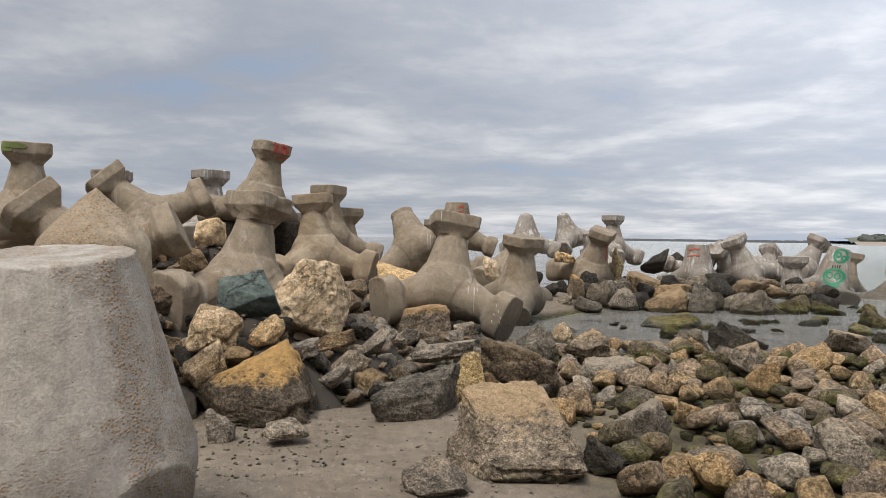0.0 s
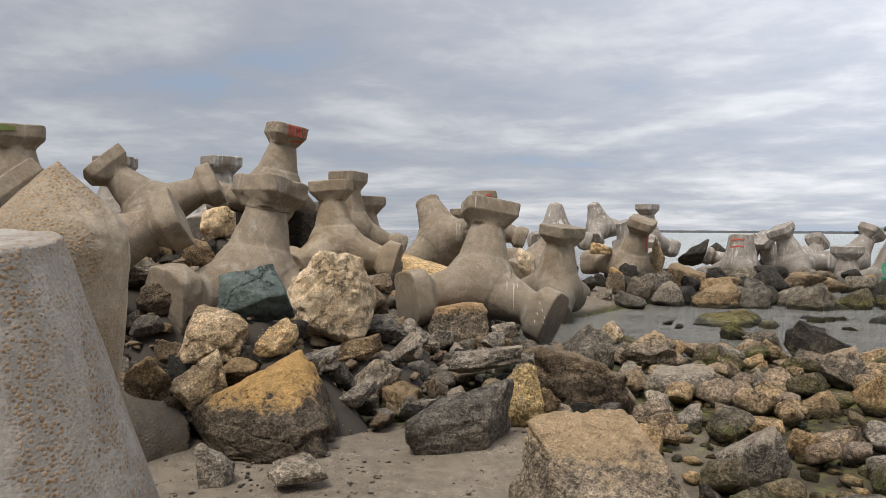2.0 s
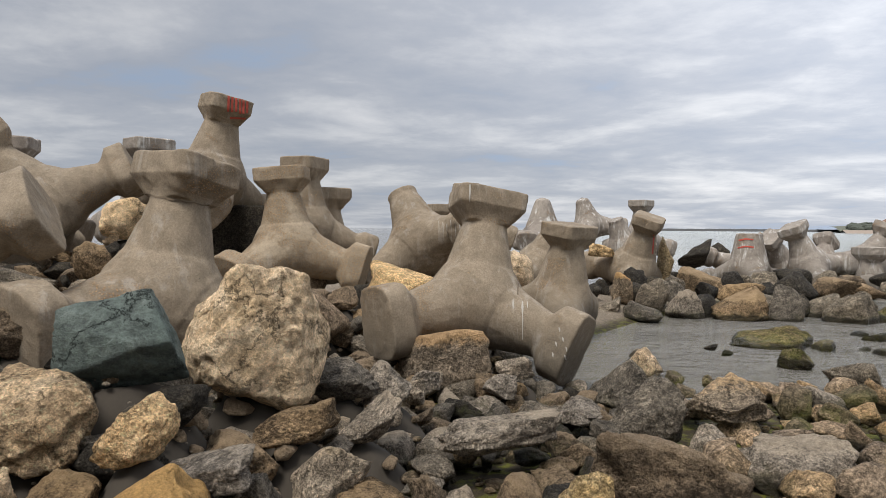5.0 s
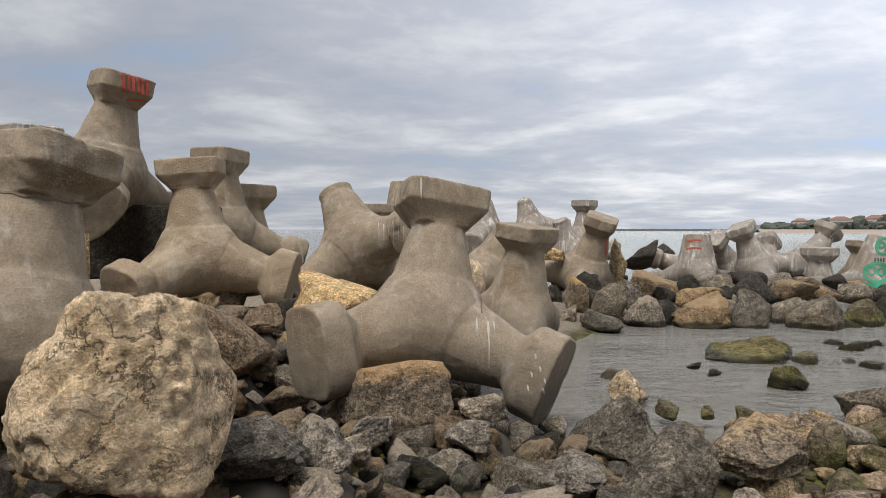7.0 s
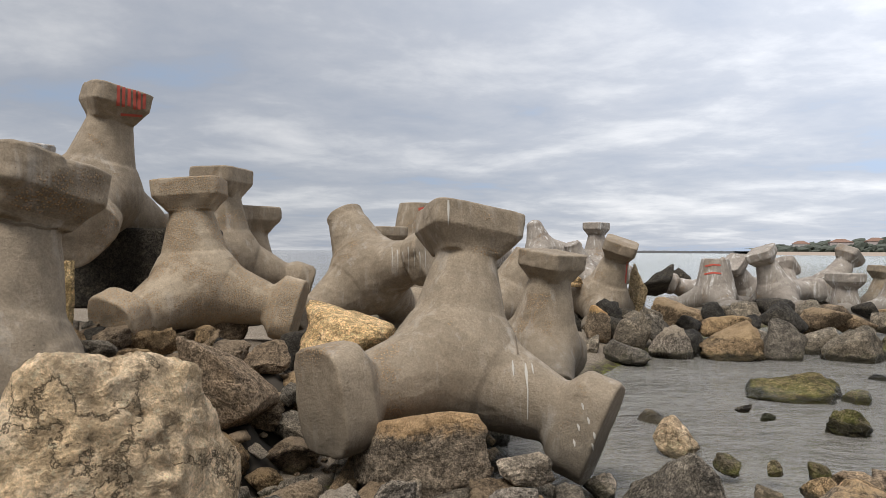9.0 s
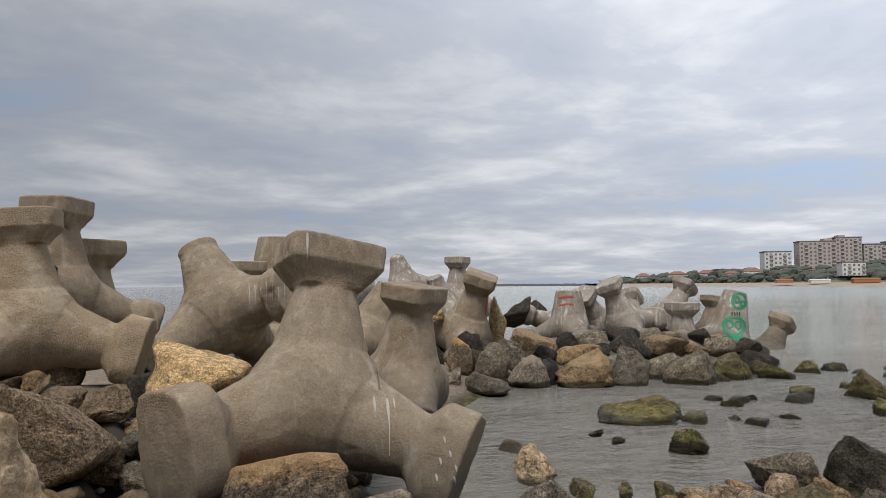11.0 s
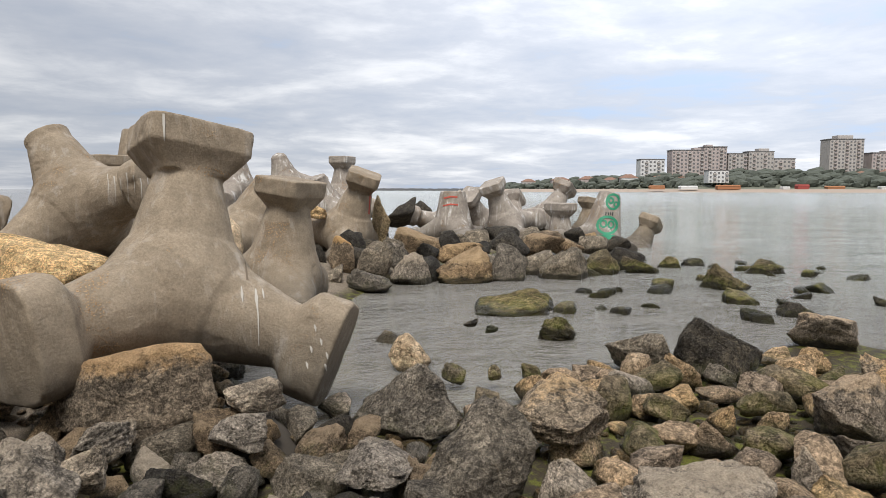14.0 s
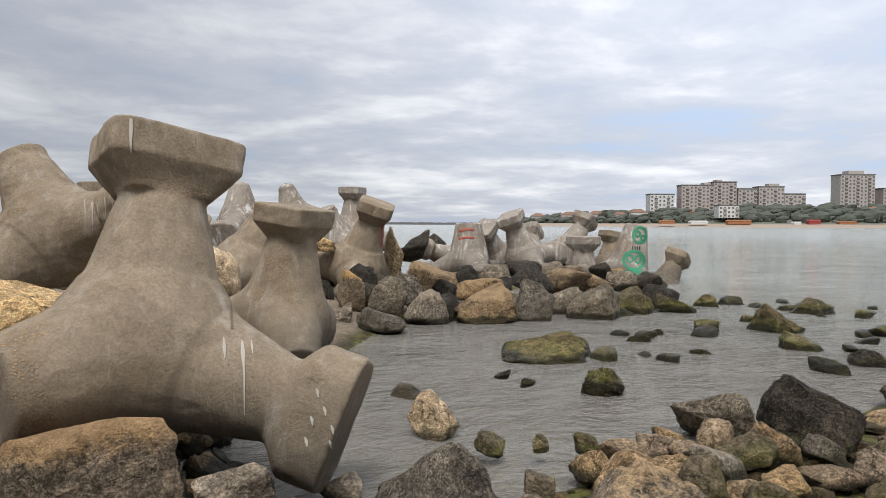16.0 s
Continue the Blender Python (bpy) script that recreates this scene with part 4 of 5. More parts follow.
# the shade between the boulders is put into this bed's dark colour
GAP_SHADE = plain("gap_shade_bed", (0.045, 0.036, 0.026), 0.95, 0.5, 6.0)
mound = sheet("mound_core", np.linspace(-8, 10, 170), np.linspace(6.6, 28, 200), lambda x, y: mound_height(x, y) - 0.04 + 0.04 * sines(np.stack([x.ravel(), y.ravel(), 0 * x.ravel()], 1), 77, 9.0, 2).reshape(x.shape) * (mound_height(x, y) > ground_height(x, y) + 0.06) - 0.06 * (mound_height(x, y) <= ground_height(x, y) + 0.001), GAP_SHADE)
tagged(mound, "added heap under the boulders, coloured dark for the shade between them", "rubble", kind="structure")


# ---- loose stones: the rubble of the mound, then the cobbles of the shore ----
rng = np.random.RandomState(7)


def shapes(kind, count, level, size, seed):
    out = []
    for k in range(count):
        p, faces = rock_shape(seed + 17 * k, level, 1.0, 8, 55.0, 0.15)
        dims = size * np.array((1.0, rng.uniform(0.65, 0.9), rng.uniform(0.5, 0.75)))
        out.append(mesh_from(KINDS[kind][0], p * dims, faces, MAT[kind]))
    return out


def clear(x, y, r, taken):
    return all((x - a) ** 2 + (y - b) ** 2 > (0.62 * (r + c)) ** 2 for a, b, c in taken)


RUBBLE = {k: shapes(k, 3, 4, 0.6, 300 + 40 * n) for n, k in enumerate(("brown", "grey", "dgrey", "dark"))}
RUBBLE_FAR = {k: shapes(k, 3, 3, 0.7, 500 + 40 * n) for n, k in enumerate(("brown", "grey", "dgrey", "dark"))}


def rubble(x, y, size, kind, far=False, lift=0.0):
    name, label = KINDS[kind]
    pool = (RUBBLE_FAR if far else RUBBLE)[kind]
    ob = new(name, pool[rng.randint(len(pool))])
    z = float(mound_height(x, y)) + 0.16 * size + lift
    ob.matrix_basis = pose(x, y, z, rng.uniform(-25, 25), rng.uniform(-25, 25), rng.uniform(0, 360)) @ Matrix.Scale(size / (0.7 if far else 0.6), 4)
    STONES.append((x, y, size / 2))
    tagged(ob, label, "boulder", "breakwater boulders")


# the near flank of the mound, its kinds darkened to put shade in the gaps
for _ in range(1500):
    x, y = rng.uniform(-4.6, 1.2), rng.uniform(6.6, 13.5)
    if x > 0.7 and y > 10.8 or y < 7.1 and x > -1.3 or y < 6.2 - 0.6 * x - 3:
        continue
    size = rng.uniform(0.18, 0.46)
    if clear(x, y, 0.72 * size / 2, STONES):
        rubble(x, y, size, ("brown", "dark", "dgrey", "dgrey", "grey", "brown")[rng.randint(6)], False, 0.06)
# the hollow between the near units
for _ in range(900):
    x, y = rng.uniform(-6.8, -2.0), rng.uniform(6.8, 14.2)
    size = rng.uniform(0.22, 0.5)
    if clear(x, y, 0.75 * size / 2, STONES):
        rubble(x, y, size, ("brown", "dark", "brown", "dgrey")[rng.randint(4)], False, 0.1)
# the wall of stones that closes the basin, two rows and a crest
for row, (lift, back, lo, hi) in enumerate(((0.05, 0.0, 0.6, 1.05), (0.30, 0.8, 0.6, 1.0), (0.45, 1.8, 0.5, 0.9))):
    for k in range(22):
        f = (k + rng.uniform(-0.3, 0.3)) / 21
        x, y = 2.4 + 7.9 * f + 0.5 * back, 17.9 + 0.55 * math.sin(2.6 * f) + back * (0.9 + 0.5 * f)
        size = rng.uniform(lo, hi)
        if clear(x, y, 0.8 * size / 2, STONES) and all(math.hypot(x - a, y - b) > 0.75 for a, b, c in UNITS):
            rubble(x, y, size, ("brown", "dgrey", "dark", "dgrey", "dark")[rng.randint(5)], True, SEA + lift - float(ground_height(x, y)))
# the long arm of the mound
for _ in range(1500):
    s = rng.randint(1, len(RIDGE) - 1)
    (x0, y0, h0), (x1, y1, h1) = RIDGE[s], RIDGE[s + 1]
    f, off = rng.uniform(0, 1), rng.normal() * 1.5
    d = math.hypot(x1 - x0, y1 - y0)
    x, y = x0 + f * (x1 - x0) + off * (y1 - y0) / d, y0 + f * (y1 - y0) - off * (x1 - x0) / d
    size = rng.uniform(0.45, 0.95)
    if y > 13 and clear(x, y, size / 2, STONES) and len(STONES) < 860:
        rubble(x, y, size, ("brown", "dark", "dgrey", "dark")[rng.randint(4)], True)

COBBLES = {k: shapes(k, 5, 3, 0.25, 700 + 90 * n) for n, k in enumerate(("tan", "grey", "moss", "beige"))}
COBBLE_TEXT = {
    "tan": "tan limestone cobble lying on the wet shore",
    "grey": "grey weathered cobble lying on the wet shore",
    "moss": "cobble with green algae on the wet shore",
    "beige": "pale rounded cobble lying on the wet shore",
}


def on_shore(x, y):
    """The stony flat between the sand and the basin."""
    if x < 0.7 or x > 9.5 or y < 3.0:
        return False
    edge = 11.3 + 0.25 * math.sin(2.1 * x) - max(0.0, x - 4.6) * 0.85
    return y < edge and (x > 1.3 or y > 6.5)


taken, made = list(STONES), 0
for n in range(9000):
    x, y = rng.uniform(0.7, 9.5), rng.uniform(3.0, 11.6)
    size = 0.34 - 0.20 * min(1, n / 5000) + rng.uniform(-0.03, 0.10)
    if not on_shore(x, y) or made > 292 or not clear(x, y, size / 2, taken):
        continue
    kind = ("tan", "moss", "grey", "beige", "beige", "tan", "moss")[rng.randint(7)]
    ob = new("cobble", COBBLES[kind][rng.randint(5)])
    z = float(ground_height(x, y)) + 0.27 * size + rng.uniform(0, 0.05)
    ob.matrix_basis = pose(x, y, z, rng.uniform(-30, 30), rng.uniform(-30, 30), rng.uniform(0, 360)) @ Matrix.Scale(size / 0.25, 4)
    tagged(ob, COBBLE_TEXT[kind], "stone", "cobbles on the shore")
    taken.append((x, y, size / 2))
    made += 1


def shingle(name, count, area, lo, hi, mat, label, seed, level=1):
    """Small stones that nobody could count, in one mesh."""
    r = np.random.RandomState(seed)
    base = [rock_shape(900 + seed + k, level, 1.0, 8, 16.0) for k in range(6)]
    verts, faces, start = [], [], 0
    while count:
        x, y = area(r)
        if x is None:
            continue
        p, f = base[r.randint(6)]
        size = lo * (hi / lo) ** (r.uniform() ** 1.7)
        a = r.uniform(0, 6.28)
        turn = np.array(((math.cos(a), -math.sin(a), 0), (math.sin(a), math.cos(a), 0), (0, 0, 1)))
        z = float(mound_height(x, y))
        verts.append((p * (size, size * r.uniform(0.6, 0.9), size * r.uniform(0.4, 0.7))) @ turn.T + (x, y, z + 0.12 * size))
        faces.append(f + start)
        start += len(p)
        count -= 1
    ob = new(name, mesh_from(name, np.concatenate(verts), np.concatenate(faces), mat))
    return tagged(ob, label, "shingle", kind="stuff")


def stony(r):
    x, y = r.uniform(0.7, 9.0), r.uniform(3.0, 11.4)
    return (x, y) if on_shore(x, y) else (None, None)


def strand(r):
    x, y = r.uniform(-2.4, 0.9), r.uniform(3.6, 8.2)
    return (x, y) if x < 0.9 - 0.1 * y + 0.6 and (r.uniform() < 0.35 or math.hypot(x + 1.5, y - 5.6) < 0.8) else (None, None)


def rubble_gaps(r):
    return r.uniform(-4.5, 0.9), r.uniform(7.4, 13.0)


shingle("shingle", 900, stony, 0.09, 0.20, MAT["tan"], "wet tan pebbles between the cobbles", 1, 2)
shingle("shingle", 1000, stony, 0.05, 0.19, MAT["moss"], "green algae-covered pebbles between the cobbles", 4)
shingle("pebbles", 900, strand, 0.012, 0.045, MAT["grey"], "scattered pale pebbles and shell bits on the sand", 2)
shingle("gravel", 700, rubble_gaps, 0.06, 0.22, MAT["brown"], "brown gravel filling gaps between the boulders", 3, 2)

# ---- the far shore ----
FAR_SAND = plain("far_beach_sand", (0.30, 0.235, 0.18), 0.95, 0.2, 0.05)
FAR_GREEN = plain("far_grass_slope", (0.115, 0.12, 0.085), 0.95, 0.5, 0.06)
LEAF = plain("far_foliage", (0.070, 0.078, 0.060), 0.95, 0.6, 0.15)
WALLS = {
    "pink": plain("pink_render", (0.42, 0.355, 0.33), 0.9, 0.15, 0.2),
    "grey": plain("grey_render", (0.41, 0.375, 0.345), 0.9, 0.15, 0.2),
    "white": plain("white_render", (0.60, 0.59, 0.57), 0.85, 0.1, 0.2),
    "red": plain("red_brick_render", (0.33, 0.19, 0.15), 0.9, 0.2, 0.2),
}
GLASSY = plain("dark_window_glass", (0.16, 0.155, 0.155), 0.4, 0.1, 0.5)
TILE = plain("far_roof_tiles", (0.20, 0.115, 0.08), 0.9, 0.3, 0.4)
ROOF = plain("flat_roof_felt", (0.16, 0.15, 0.145), 0.95, 0.2, 0.3)
ORANGE = plain("orange_canvas", (0.34, 0.15, 0.07), 0.9, 0.15, 0.5)
RED = plain("red_canvas", (0.30, 0.06, 0.05), 0.9, 0.15, 0.5)
STONE_WALL = plain("far_jetty_stone", (0.075, 0.075, 0.075), 0.95, 0.4, 0.1)
AHEAD, ASIDE = Vector((0.449, 0.893, 0)), Vector((0.893, -0.449, 0))
SHORE_TURN = -26.7


def shore(u, d, z=0.0):
    """A place u metres along the far shore, d metres out from here."""
    return AHEAD * d + ASIDE * u + Vector((-0.5, 6.4, z))


def box_mesh(name, sx, sy, sz, mat, taper=1.0):
    bm = bmesh.new()
    bmesh.ops.create_cube(bm, size=1.0)
    for v in bm.verts:
        k = taper if v.co.z > 0 else 1.0
        v.co = (v.co.x * sx * k, v.co.y * sy * k, (v.co.z + 0.5) * sz)
    bmesh.ops.bevel(bm, geom=bm.edges[:], offset=min(sx, sy, sz) * 0.03, segments=1, affect="EDGES")
    me = bpy.data.meshes.new(name)
    bm.to_mesh(me)
    bm.free()
    me.materials.append(mat)
    return me


def far_land():
    us = np.linspace(40, 900, 120)
    prof = [(-14, -0.6), (0, 0.5), (22, 2.2), (40, 3.6), (60, 7.0), (90, 13.0), (140, 16.5), (420, 18.0)]
    verts, faces = [], []
    for i, u in enumerate(us):
        rise = min(1.0, max(0.0, (u - 45) / 210)) ** 0.8
        for d, z in prof:
            wob = 5 * math.sin(u * 0.021) + 3 * math.sin(u * 0.06)
            k = 1.0 if z < 3 else 0.30 + 0.70 * rise
            q = shore(u, 470 + d + wob + 60 * (1 - rise), z * k)
            verts.append(q)
    n = len(prof)
    for i in range(len(us) - 1):
        for j in range(n - 1):
            a = i * n + j
            faces.append((a, a + 1, a + n + 1, a + n))
    ob = new("far_shore", mesh_from("far_shore", verts, [f[::-1] for f in faces], FAR_SAND))
    ob.data.materials.append(FAR_GREEN)
    for k, poly in enumerate(ob.data.polygons):
        poly.material_index = 1 if k % (n - 1) >= 2 else 0
    tagged(ob, "far sandy beach below a green wooded slope", "coast", kind="structure")


far_land()


def far_woods():
    r = np.random.RandomState(21)
    base = [rock_shape(1300 + k, 2, 1.6, 9, 10.0) for k in range(5)]
    verts, faces, start = [], [], 0
    for k in range(1500):
        u = 48 + 800 * r.uniform() ** 1.15
        rise = min(1.0, max(0.0, (u - 45) / 210)) ** 0.8
        d = r.uniform(36, 95)
        z = np.interp(d, (22, 40, 60, 90), (2.2, 3.6, 7.0, 13.0)) * (0.30 + 0.70 * rise)
        size = (2.5 + 6.5 * r.uniform() ** 2) * (0.75 + 0.4 * rise)
        p, f = base[r.randint(5)]
        c = shore(u, 470 + d + 60 * (1 - rise), z + 0.25 * size)
        verts.append(p * (size * 1.25, size * 1.25, size * r.uniform(0.7, 1.1)) + np.array(c))
        faces.append(f + start)
        start += len(p)
    ob = new("far_woods", mesh_from("far_woods", np.concatenate(verts), np.concatenate(faces), LEAF, False))
    tagged(ob, "dark green trees and scrub on the far slope", "trees", kind="stuff")


far_woods()


def apartment(u, d, base, top, wide, deep, colour, bays, label, steps=()):
    """A far block of flats: walls, roof edge, and each window of its seaward side."""
    house = new("apartment_building")
    house.matrix_basis = Matrix.Translation(shore(u, d, base)) @ pose(0, 0, 0, 0, 0, SHORE_TURN)
    tagged(house, label, "building", "blocks of flats")
    h = top - base
    part("wall", box_mesh("wall", wide, deep, h, WALLS[colour]), house)
    roof = part("roof", box_mesh("roof", wide * 1.02, deep * 1.02, 0.9, ROOF), house)
    roof.location = (0, 0, h + 0.01)
    for x, w, up in steps:
        lift = part("stair_tower", box_mesh("stair_tower", w, deep * 0.6, up, WALLS[colour]), house)
        lift.location = (x, 0, h + 0.92)
    floors = max(2, int(h / 3.0))
    pane = box_mesh("window", wide / bays * 0.45, 0.3, 1.3, GLASSY)
    balcony = box_mesh("balcony", wide / bays * 0.8, 1.0, 1.0, WALLS["grey" if colour != "grey" else "pink"])
    for f in range(floors):
        for k in range(bays):
            x, z = (k + 0.5) / bays * wide - wide / 2, 0.9 + f * h / floors
            w = part("window", pane, house)
            w.location = (x, -deep / 2 - 0.05, z)
            if k % 3 == 1:
                q = part("balcony", balcony, house)
                q.location = (x, -deep / 2 - 0.6, z - 0.6)
    return house


# u, distance, foot, top, width, depth
def along(x, y):
    v = Vector((x + 0.5, y - 6.4, 0))
    return v.dot(ASIDE), v.dot(AHEAD)


PINKISH = "tall pinkish apartment block on the far shore"
GREYISH = "grey apartment block on the far shore"
apartment(*along(429, 465), 7.0, 26.8, 20.5, 14, "white", 6, "white modern apartment block with dark balconies on the far shore")
apartment(*along(456, 452), 13, 34.6, 27.0, 14, "pink", 8, PINKISH, ((9, 6, 1.8),))
apartment(*along(477, 442), 13, 37.4, 19.5, 15, "pink", 6, PINKISH, ((-4, 5, 1.6),))
apartment(*along(494, 433), 13, 31.8, 16.0, 13, "grey", 5, GREYISH)
apartment(*along(512, 424), 13, 33.6, 21.5, 13, "grey", 7, GREYISH, ((3, 9, 2.2),))
apartment(*along(530, 415), 13, 27.6, 18.0, 12, "grey", 5, GREYISH)
apartment(*along(576, 392), 14, 44.0, 29.0, 16, "grey", 9, "tall grey and brick-red apartment tower on the far shore", ((0, 13, 3.0),))
apartment(*along(608, 376), 14, 32.6, 27.0, 14, "pink", 8, PINKISH, ((4, 10, 1.5),))
apartment(*along(416, 382), 6.5, 15.5, 15.0, 10, "white", 5, "low white house between trees on the far shore")


def villa(u, d, base, wide, high, colour, label):
    house = new("house")
    house.matrix_basis = Matrix.Translation(shore(u, d, base)) @ pose(0, 0, 0, 0, 0, SHORE_TURN)
    tagged(house, label, "house", "houses on the far shore")
    part("wall", box_mesh("wall", wide, 9, high, WALLS[colour]), house)
    bm = bmesh.new()
    bmesh.ops.create_cube(bm, size=1.0)
    for v in bm.verts:
        k = 0.35 if v.co.z > 0 else 1.06
        v.co = (v.co.x * wide * k, v.co.y * 9.6 * (0.1 if v.co.z > 0 else 1.0), (v.co.z + 0.5) * high * 0.5)
    me = bpy.data.meshes.new("roof")
    bm.to_mesh(me)
    bm.free()
    me.materials.append(TILE)
    part("roof", me, house).location = (0, 0, high + 0.01)
    pane = box_mesh("window", 1.6, 0.3, 1.6, GLASSY)
    for k in range(3):
        part("window", pane, house).location = ((k - 1) * wide * 0.3, -4.55, high * 0.35)


for k, (u, base, wide, high, colour) in enumerate(((70, 3.6, 11, 4.5, "grey"), (96, 4.2, 15, 5.0, "pink"), (118, 4.4, 13, 5.5, "pink"), (137, 5.0, 11, 4.5, "grey"), (152, 5.2, 14, 6.0, "white"), (176, 6.0, 12, 5.0, "grey"), (190, 6.0, 13, 5.5, "pink"), (322, 9.0, 14, 5.0, "grey"), (345, 9.5, 12, 5.5, "pink"))):
    villa(u, 575 if u < 200 else 545, base, wide, high, colour, "low tiled house among trees on the far shore")


def beach_hut(u, wide, high, mat, label):
    hut = new("beach_hut")
    hut.matrix_basis = Matrix.Translation(shore(u, 492, 1.9)) @ pose(0, 0, 0, 0, 0, SHORE_TURN)
    tagged(hut, label, "beach hut", "huts on the far beach")
    part("wall", box_mesh("wall", wide, 5, high * 0.75, mat), hut)
    part("roof", box_mesh("roof", wide * 1.05, 5.4, high * 0.3, mat, 0.85), hut).location = (0, 0, high * 0.75 + 0.01)


for u, wide, high, mat in ((150, 10, 2.6, "o"), (172, 12, 2.4, "w"), (200, 16, 3.0, "o"), (240, 5, 2.0, "w"), (252, 8, 3.4, "r"), (275, 12, 2.4, "o"), (310, 7, 2.2, "w"), (330, 9, 2.2, "o"), (365, 10, 2.4, "o")):
    beach_hut(u, wide, high, {"o": ORANGE, "r": RED, "w": WALLS["white"]}[mat], {"o": "orange beach hut on the far sand", "r": "red beach hut on the far sand", "w": "white beach hut on the far sand"}[mat])


def jetty():
    """The long low mole that closes the bay."""
    verts, faces, n = [], [], 90
    r = np.random.RandomState(3)
    for i in range(n):
        a = radians(12.0 + 21.0 * i / (n - 1))
        for d, z in ((935, SEA - 0.5), (940, 2.6 + r.uniform(-0.4, 0.4)), (948, 3.0 + r.uniform(-0.3, 0.3)), (955, SEA - 0.5)):
            verts.append((d * math.sin(a), d * math.cos(a), z))
    for i in range(n - 1):
        for j in range(3):
            a = i * 4 + j
            faces.append((a, a + 1, a + 5, a + 4))
    ob = new("mole", mesh_from("mole", verts, faces, STONE_WALL, False))
    tagged(ob, "long low dark stone mole across the bay", "mole", kind="structure")


jetty()


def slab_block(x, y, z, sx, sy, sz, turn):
    """A concrete block under the tall unit, its shade put into a black colour."""
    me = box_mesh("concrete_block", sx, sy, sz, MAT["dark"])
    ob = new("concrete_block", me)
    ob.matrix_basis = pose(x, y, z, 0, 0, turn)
    tagged(ob, "shaded concrete block under a breakwater unit, its shade painted black", "block")


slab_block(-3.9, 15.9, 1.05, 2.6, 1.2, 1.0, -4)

# ---- paint and bird lime on the concrete ----
RED_PAINT = plain("faded_red_paint", (0.42, 0.07, 0.045), 0.8, 0.5, 30.0)
GREEN_PAINT = plain("green_spray_paint", (0.015, 0.20, 0.10), 0.6, 0.3, 20.0)
BLACK_PAINT = plain("black_spray_paint", (0.012, 0.014, 0.012), 0.6, 0.3, 20.0)
LIME = plain("white_bird_lime", (0.40, 0.37, 0.32), 0.85, 0.3, 25.0)


def paint(unit, eye, centre, strokes, mat, name, label):
    """Strokes drawn on a unit as seen from eye: each a list of (right, up, width) in metres round centre, laid on its surface."""
    m = unit.matrix_basis
    back = m.inverted()
    eye, centre = Vector(eye), Vector(centre)
    way = (centre - eye).normalized()
    right = way.cross(Vector((0, 0, 1))).normalized()
    up = right.cross(way)
    size = m.to_scale()[0]
    for stroke in strokes:
        pts = []
        for (r0, u0, w0), (r1, u1, w1) in zip(stroke, stroke[1:]):
            n = max(2, int(math.hypot(r1 - r0, u1 - u0) / 0.02))
            pts += [(r0 + (r1 - r0) * k / n, u0 + (u1 - u0) * k / n, w0 + (w1 - w0) * k / n) for k in range(n)]
        pts.append(stroke[-1])
        rows = []
        for k, (r, u, w) in enumerate(pts):
            a, b = pts[max(0, k - 1)], pts[min(len(pts) - 1, k + 1)]
            dr, du = b[0] - a[0], b[1] - a[1]
            q = math.hypot(dr, du) or 1.0
            nr, nu = -du / q, dr / q
            rows.append([(r + nr * w * e, u + nu * w * e) for e in (-0.5, 0.0, 0.5)])
        grid = np.array(rows).reshape(-1, 2)
        start = np.array([back @ (centre + right * r + up * u - way * 1.2) for r, u in grid])
        d = np.array((back.to_3x3() @ way).normalized())
        s = np.zeros(len(start))
        for _ in range(140):
            s += 0.6 * unit_field(start + s[:, None] * d, *CAST[unit])
            s = np.clip(s, 0, 3.0 / size)
        hit = np.abs(unit_field(start + s[:, None] * d, *CAST[unit])) < 0.05
        place = start + (s - 0.012 / size)[:, None] * d
        runs, faces = [], []
        for k in range(len(rows) - 1):
            strip = []
            for j in (0, 1):
                f = [k * 3 + j, k * 3 + j + 1, k * 3 + j + 4, k * 3 + j + 3]
                depth = s[f]
                if hit[f].all() and depth.max() - depth.min() < 0.3:
                    strip.append(f)
            if strip:
                faces += strip
            elif faces:
                runs, faces = runs + [faces], []
        # each unbroken stretch of the stroke is one piece
        for run in runs + [faces]:
            if len(run) > 2:
                used, inv = np.unique(np.array(run), return_inverse=True)
                part(name, mesh_from(name, place[used], inv.reshape(-1, 4), mat), unit, label)


def bars(count, wide, high, thick, seed, gap=0.0):
    """Plain upright bars in place of letters that cannot be read."""
    r = random.Random(seed)
    out = []
    for k in range(count):
        x = (k + 0.5) / count * wide - wide / 2
        h = high * r.uniform(0.75, 1.0)
        out.append([(x, h / 2, thick), (x + r.uniform(-0.01, 0.01), -h / 2, thick)])
    return out


def ring(cx, cy, rx, ry, w, turns=14):
    return [(cx + rx * math.cos(6.2832 * k / turns), cy + ry * math.sin(6.2832 * k / turns), w) for k in range(turns + 1)]


VIEW = (-0.58, 6.22, 1.72)  # the side of the walk, from which marks are laid on
paint(unit_tall, (-0.7, 6.3, 1.8), (-3.40, 14.7, 3.55), bars(6, 0.34, 0.30, 0.035, 4) + [[(-0.12, -0.22, 0.03), (0.12, -0.22, 0.03)]], RED_PAINT, "paint", "faded red paint marks")
paint(unit_red, VIEW, (4.92, 20.5, 1.32), [[(-0.08, 0.25, 0.05), (-0.11, -0.2, 0.06)], [(0.02, 0.22, 0.05), (0.10, 0.0, 0.05), (-0.02, -0.22, 0.05)], [(-0.1, 0.02, 0.05), (0.08, 0.05, 0.05)], [(0.08, 0.28, 0.04), (0.12, -0.15, 0.05)]], RED_PAINT, "paint", "faded red paint marks")
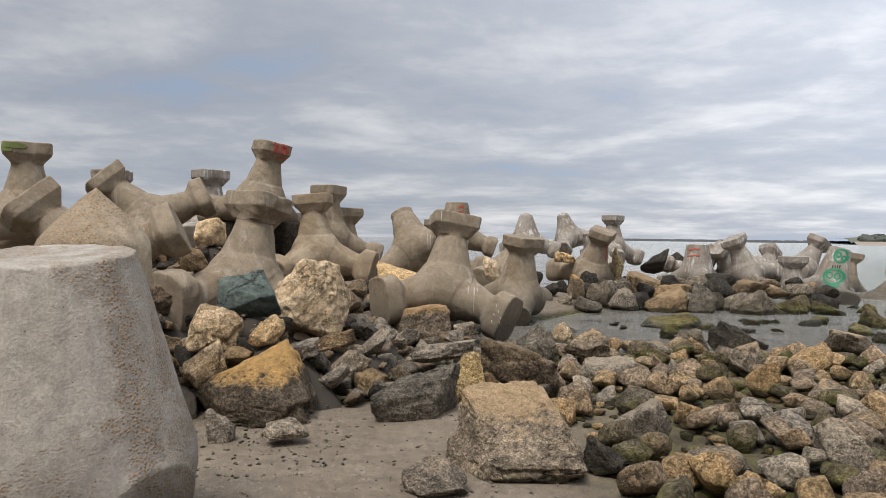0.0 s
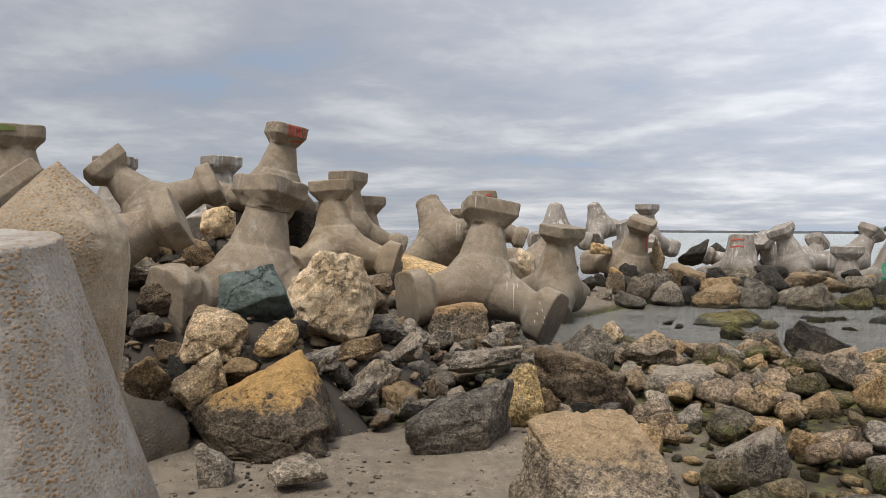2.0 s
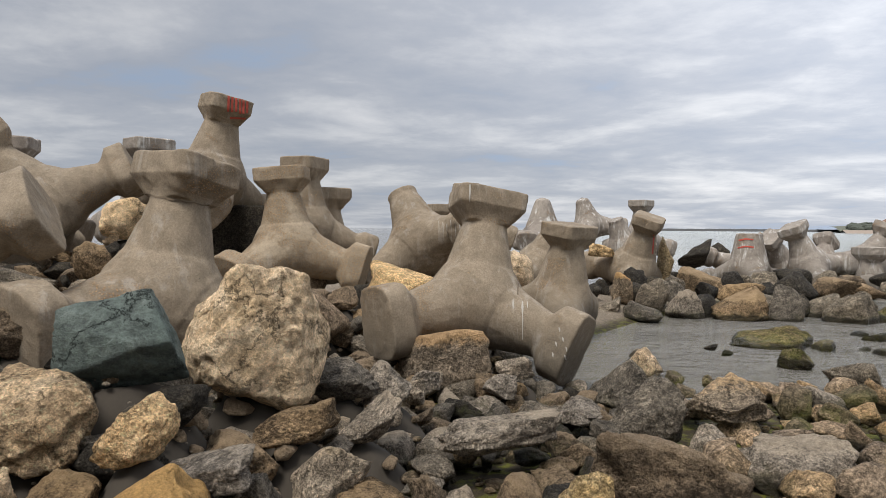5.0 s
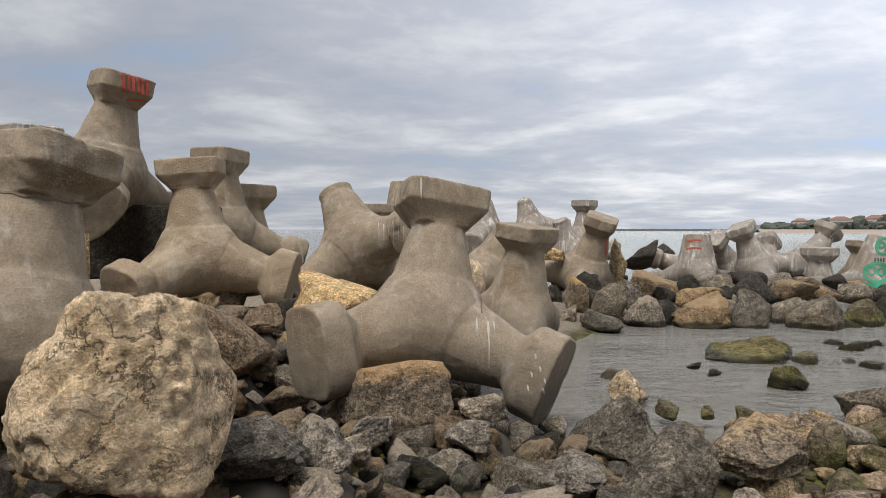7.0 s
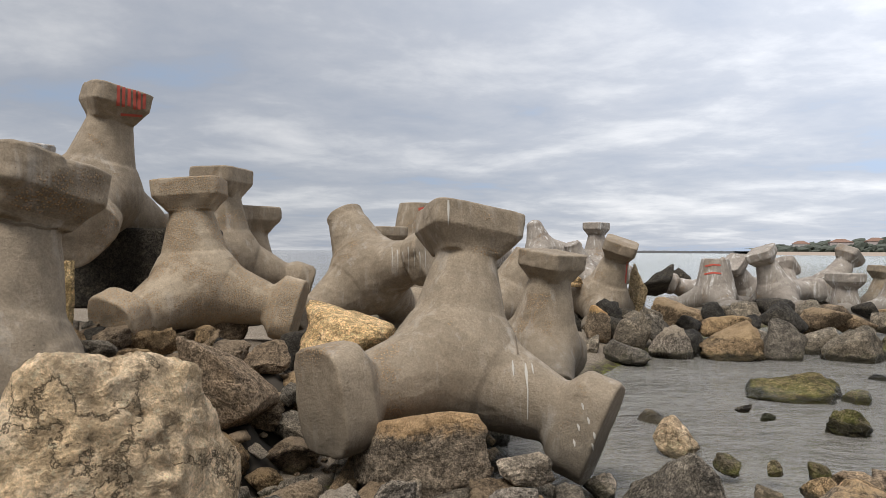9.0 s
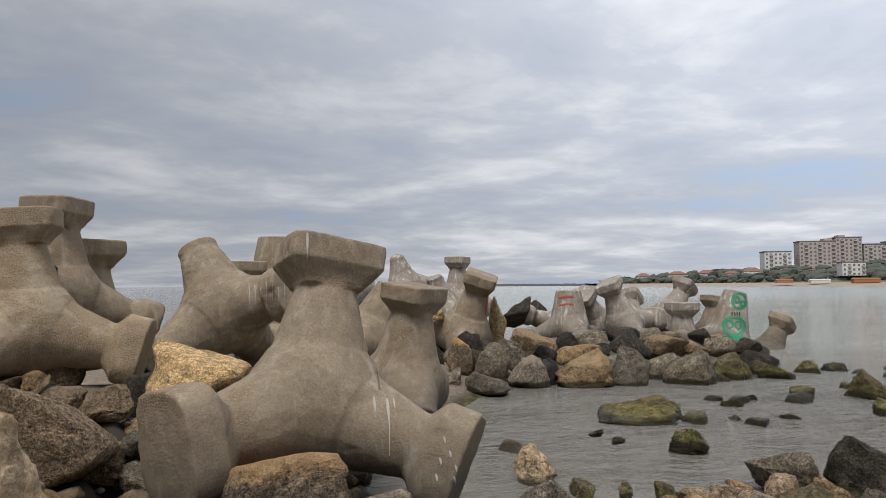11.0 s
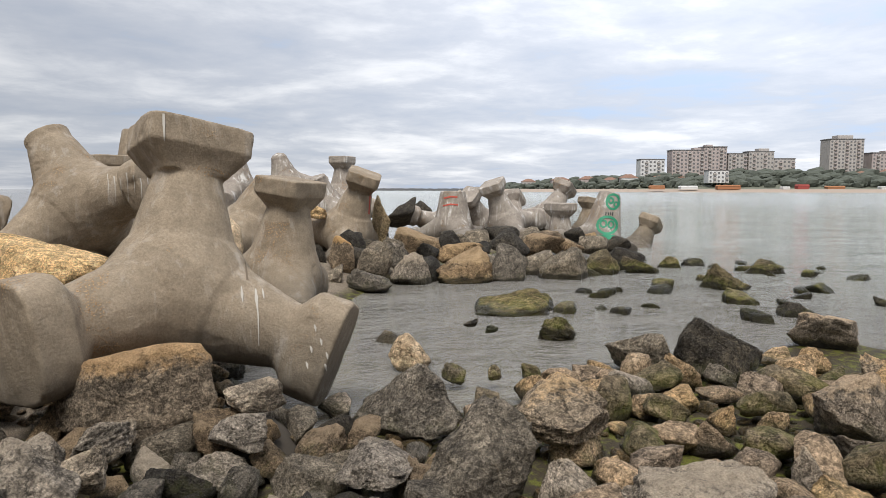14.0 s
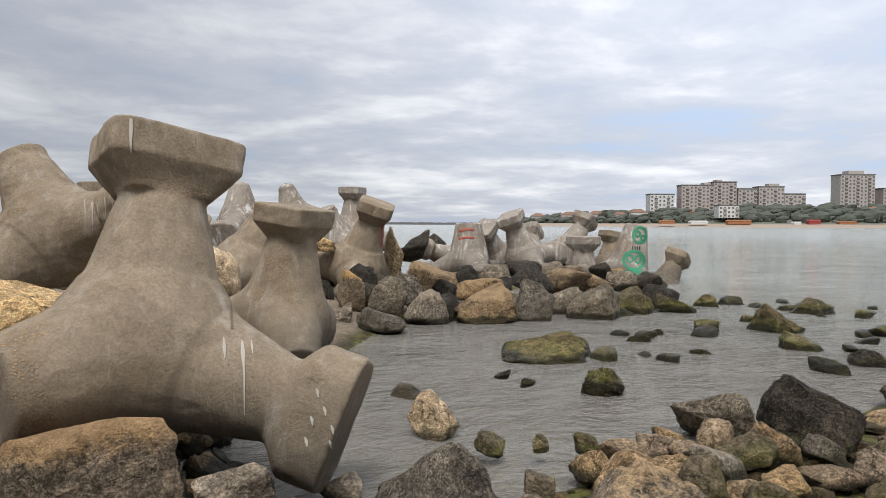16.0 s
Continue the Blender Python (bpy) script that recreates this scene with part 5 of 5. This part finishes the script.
paint(unit_stripes, VIEW, (8.72, 24.3, 1.28), [[(-0.20, 0.12, 0.04), (0.0, 0.17, 0.045), (0.20, 0.15, 0.04)], [(-0.22, -0.10, 0.04), (0.0, -0.05, 0.045), (0.22, -0.07, 0.04)]], RED_PAINT, "paint", "two red painted stripes")
paint(unit_back, (-0.7, 6.3, 1.8), (0.50, 21.3, 2.60), [[(-0.05, 0.08, 0.06), (0.10, 0.10, 0.06)], [(-0.05, -0.06, 0.05), (0.08, -0.05, 0.05)]], RED_PAINT, "paint", "small red painted marks")
paint(unit_green, VIEW, (12.06, 21.2, 1.31), [ring(0, 0.02, 0.17, 0.20, 0.06), ring(-0.05, 0.05, 0.06, 0.07, 0.05), ring(0.08, -0.05, 0.05, 0.06, 0.04)], GREEN_PAINT, "paint", "green spray paint ring")
paint(unit_green, VIEW, (11.71, 21.0, 0.71), [ring(0, 0.0, 0.26, 0.23, 0.07), ring(-0.10, 0.04, 0.08, 0.09, 0.05), ring(0.10, 0.02, 0.07, 0.09, 0.05), [(-0.28, -0.32, 0.12), (0.20, -0.31, 0.12)]], GREEN_PAINT, "paint", "green spray paint rings")
paint(unit_green, VIEW, (11.86, 21.1, 1.01), bars(4, 0.24, 0.10, 0.03, 9), BLACK_PAINT, "paint", "black spray paint marks")
drips = [[(0.0, 0.20, 0.008), (0.005, 0.13, 0.024), (0.01, 0.06, 0.012), (0.015, 0.0, 0.010), (0.015, -0.22, 0.006)], [(-0.10, 0.22, 0.006), (-0.095, 0.16, 0.02), (-0.09, 0.10, 0.005)], [(0.05, 0.20, 0.005), (0.055, 0.16, 0.014), (0.06, 0.12, 0.004)]]
paint(unit_main, VIEW, (0.49, 11.4, 0.75), drips, LIME, "bird_lime", "white bird lime drips")
paint(unit_main, VIEW, (-0.06, 11.7, 2.07), [[(0.0, 0.12, 0.016), (0.0, 0.05, 0.02), (0.0, -0.08, 0.008)]], LIME, "bird_lime", "white bird lime drips")
spots = [[(x, y, 0.006), (x + 0.008, y - 0.02, 0.018), (x + 0.012, y - 0.05, 0.005)] for x, y in ((-0.02, 0.20), (-0.05, 0.05), (0.06, 0.0), (0.05, -0.08), (-0.08, -0.06), (0.02, 0.10))]
paint(unit_main, VIEW, (0.82, 11.0, 0.53), spots, LIME, "bird_lime", "white bird lime spots")
for k in range(7):
    x = -0.22 + 0.07 * k
    paint(unit_lean, (-0.7, 6.3, 1.8), (-0.10, 16.0, 1.66), [[(x, 0.16 - 0.03 * (k % 3), 0.008 + 0.006 * (k % 2)), (x + 0.01, 0.04, 0.010), (x + 0.01, -0.10 - 0.07 * (k % 2), 0.003)]], LIME, "bird_lime", "white bird lime drips")
# joints of the mould, ragged and dark
SEAM = plain("mould_seam", (0.14, 0.105, 0.07), 0.95, 0.7, 40.0)
paint(unit_main, VIEW, (0.385, 11.7, 1.30), [[(-0.02 - 0.011 * k + 0.08, 0.46 - 0.085 * k, 0.006 + 0.004 * (k % 3)) for k in range(2)] + [(0.058 + 0.006 * k, 0.36 - 0.085 * k, 0.006 + 0.005 * (k % 3)) for k in range(9)]], SEAM, "seam", "ragged dark mould seam")

paint(unit_front, (-0.28, 2.2, 1.67), (-2.92, 10.8, 1.95), [[(-0.34 + 0.07 * k, 0.06 - 0.012 * k + 0.012 * (k % 2), 0.014) for k in range(10)]], SEAM, "seam", "thin dark crack round the neck")

LICHEN = plain("green_lichen", (0.14, 0.17, 0.05), 0.95, 0.6, 18.0)
paint(unit_mossy, (-0.2, 1.5, 1.7), (-7.5, 12.35, 3.30), [[(-0.30, 0.02, 0.16), (-0.05, 0.03, 0.20), (0.10, 0.0, 0.12)], [(-0.28, -0.10, 0.06), (-0.12, -0.10, 0.05)]], LICHEN, "lichen", "green lichen patch")


# low weed-grown stones that break the water off the end of the arm
for k in range(34):
    f = rng.uniform(0, 1)
    x, y = 6.2 + 8.5 * f + rng.normal() * 1.2, 14.0 + 3.2 * f + rng.normal() * 1.1
    size = rng.uniform(0.18, 0.5)
    if clear(x, y, size / 2, STONES):
        kind = ("moss", "dark")[rng.randint(2)] if k % 3 else "moss2"
        p, faces = rock_shape(2000 + k, 3, 1.0, 10, 16.0, 0.1)
        ob = new("weedy_stone", mesh_from("weedy_stone", p * (size, size * 0.8, size * 0.6), faces, MAT[kind]))
        ob.matrix_basis = pose(x, y, SEA + rng.uniform(-0.10, 0.08) * size, 0, 0, rng.uniform(0, 360))
        tagged(ob, "low weed-grown stone just breaking the water", "stone", "stones in the water")
        STONES.append((x, y, size / 2))
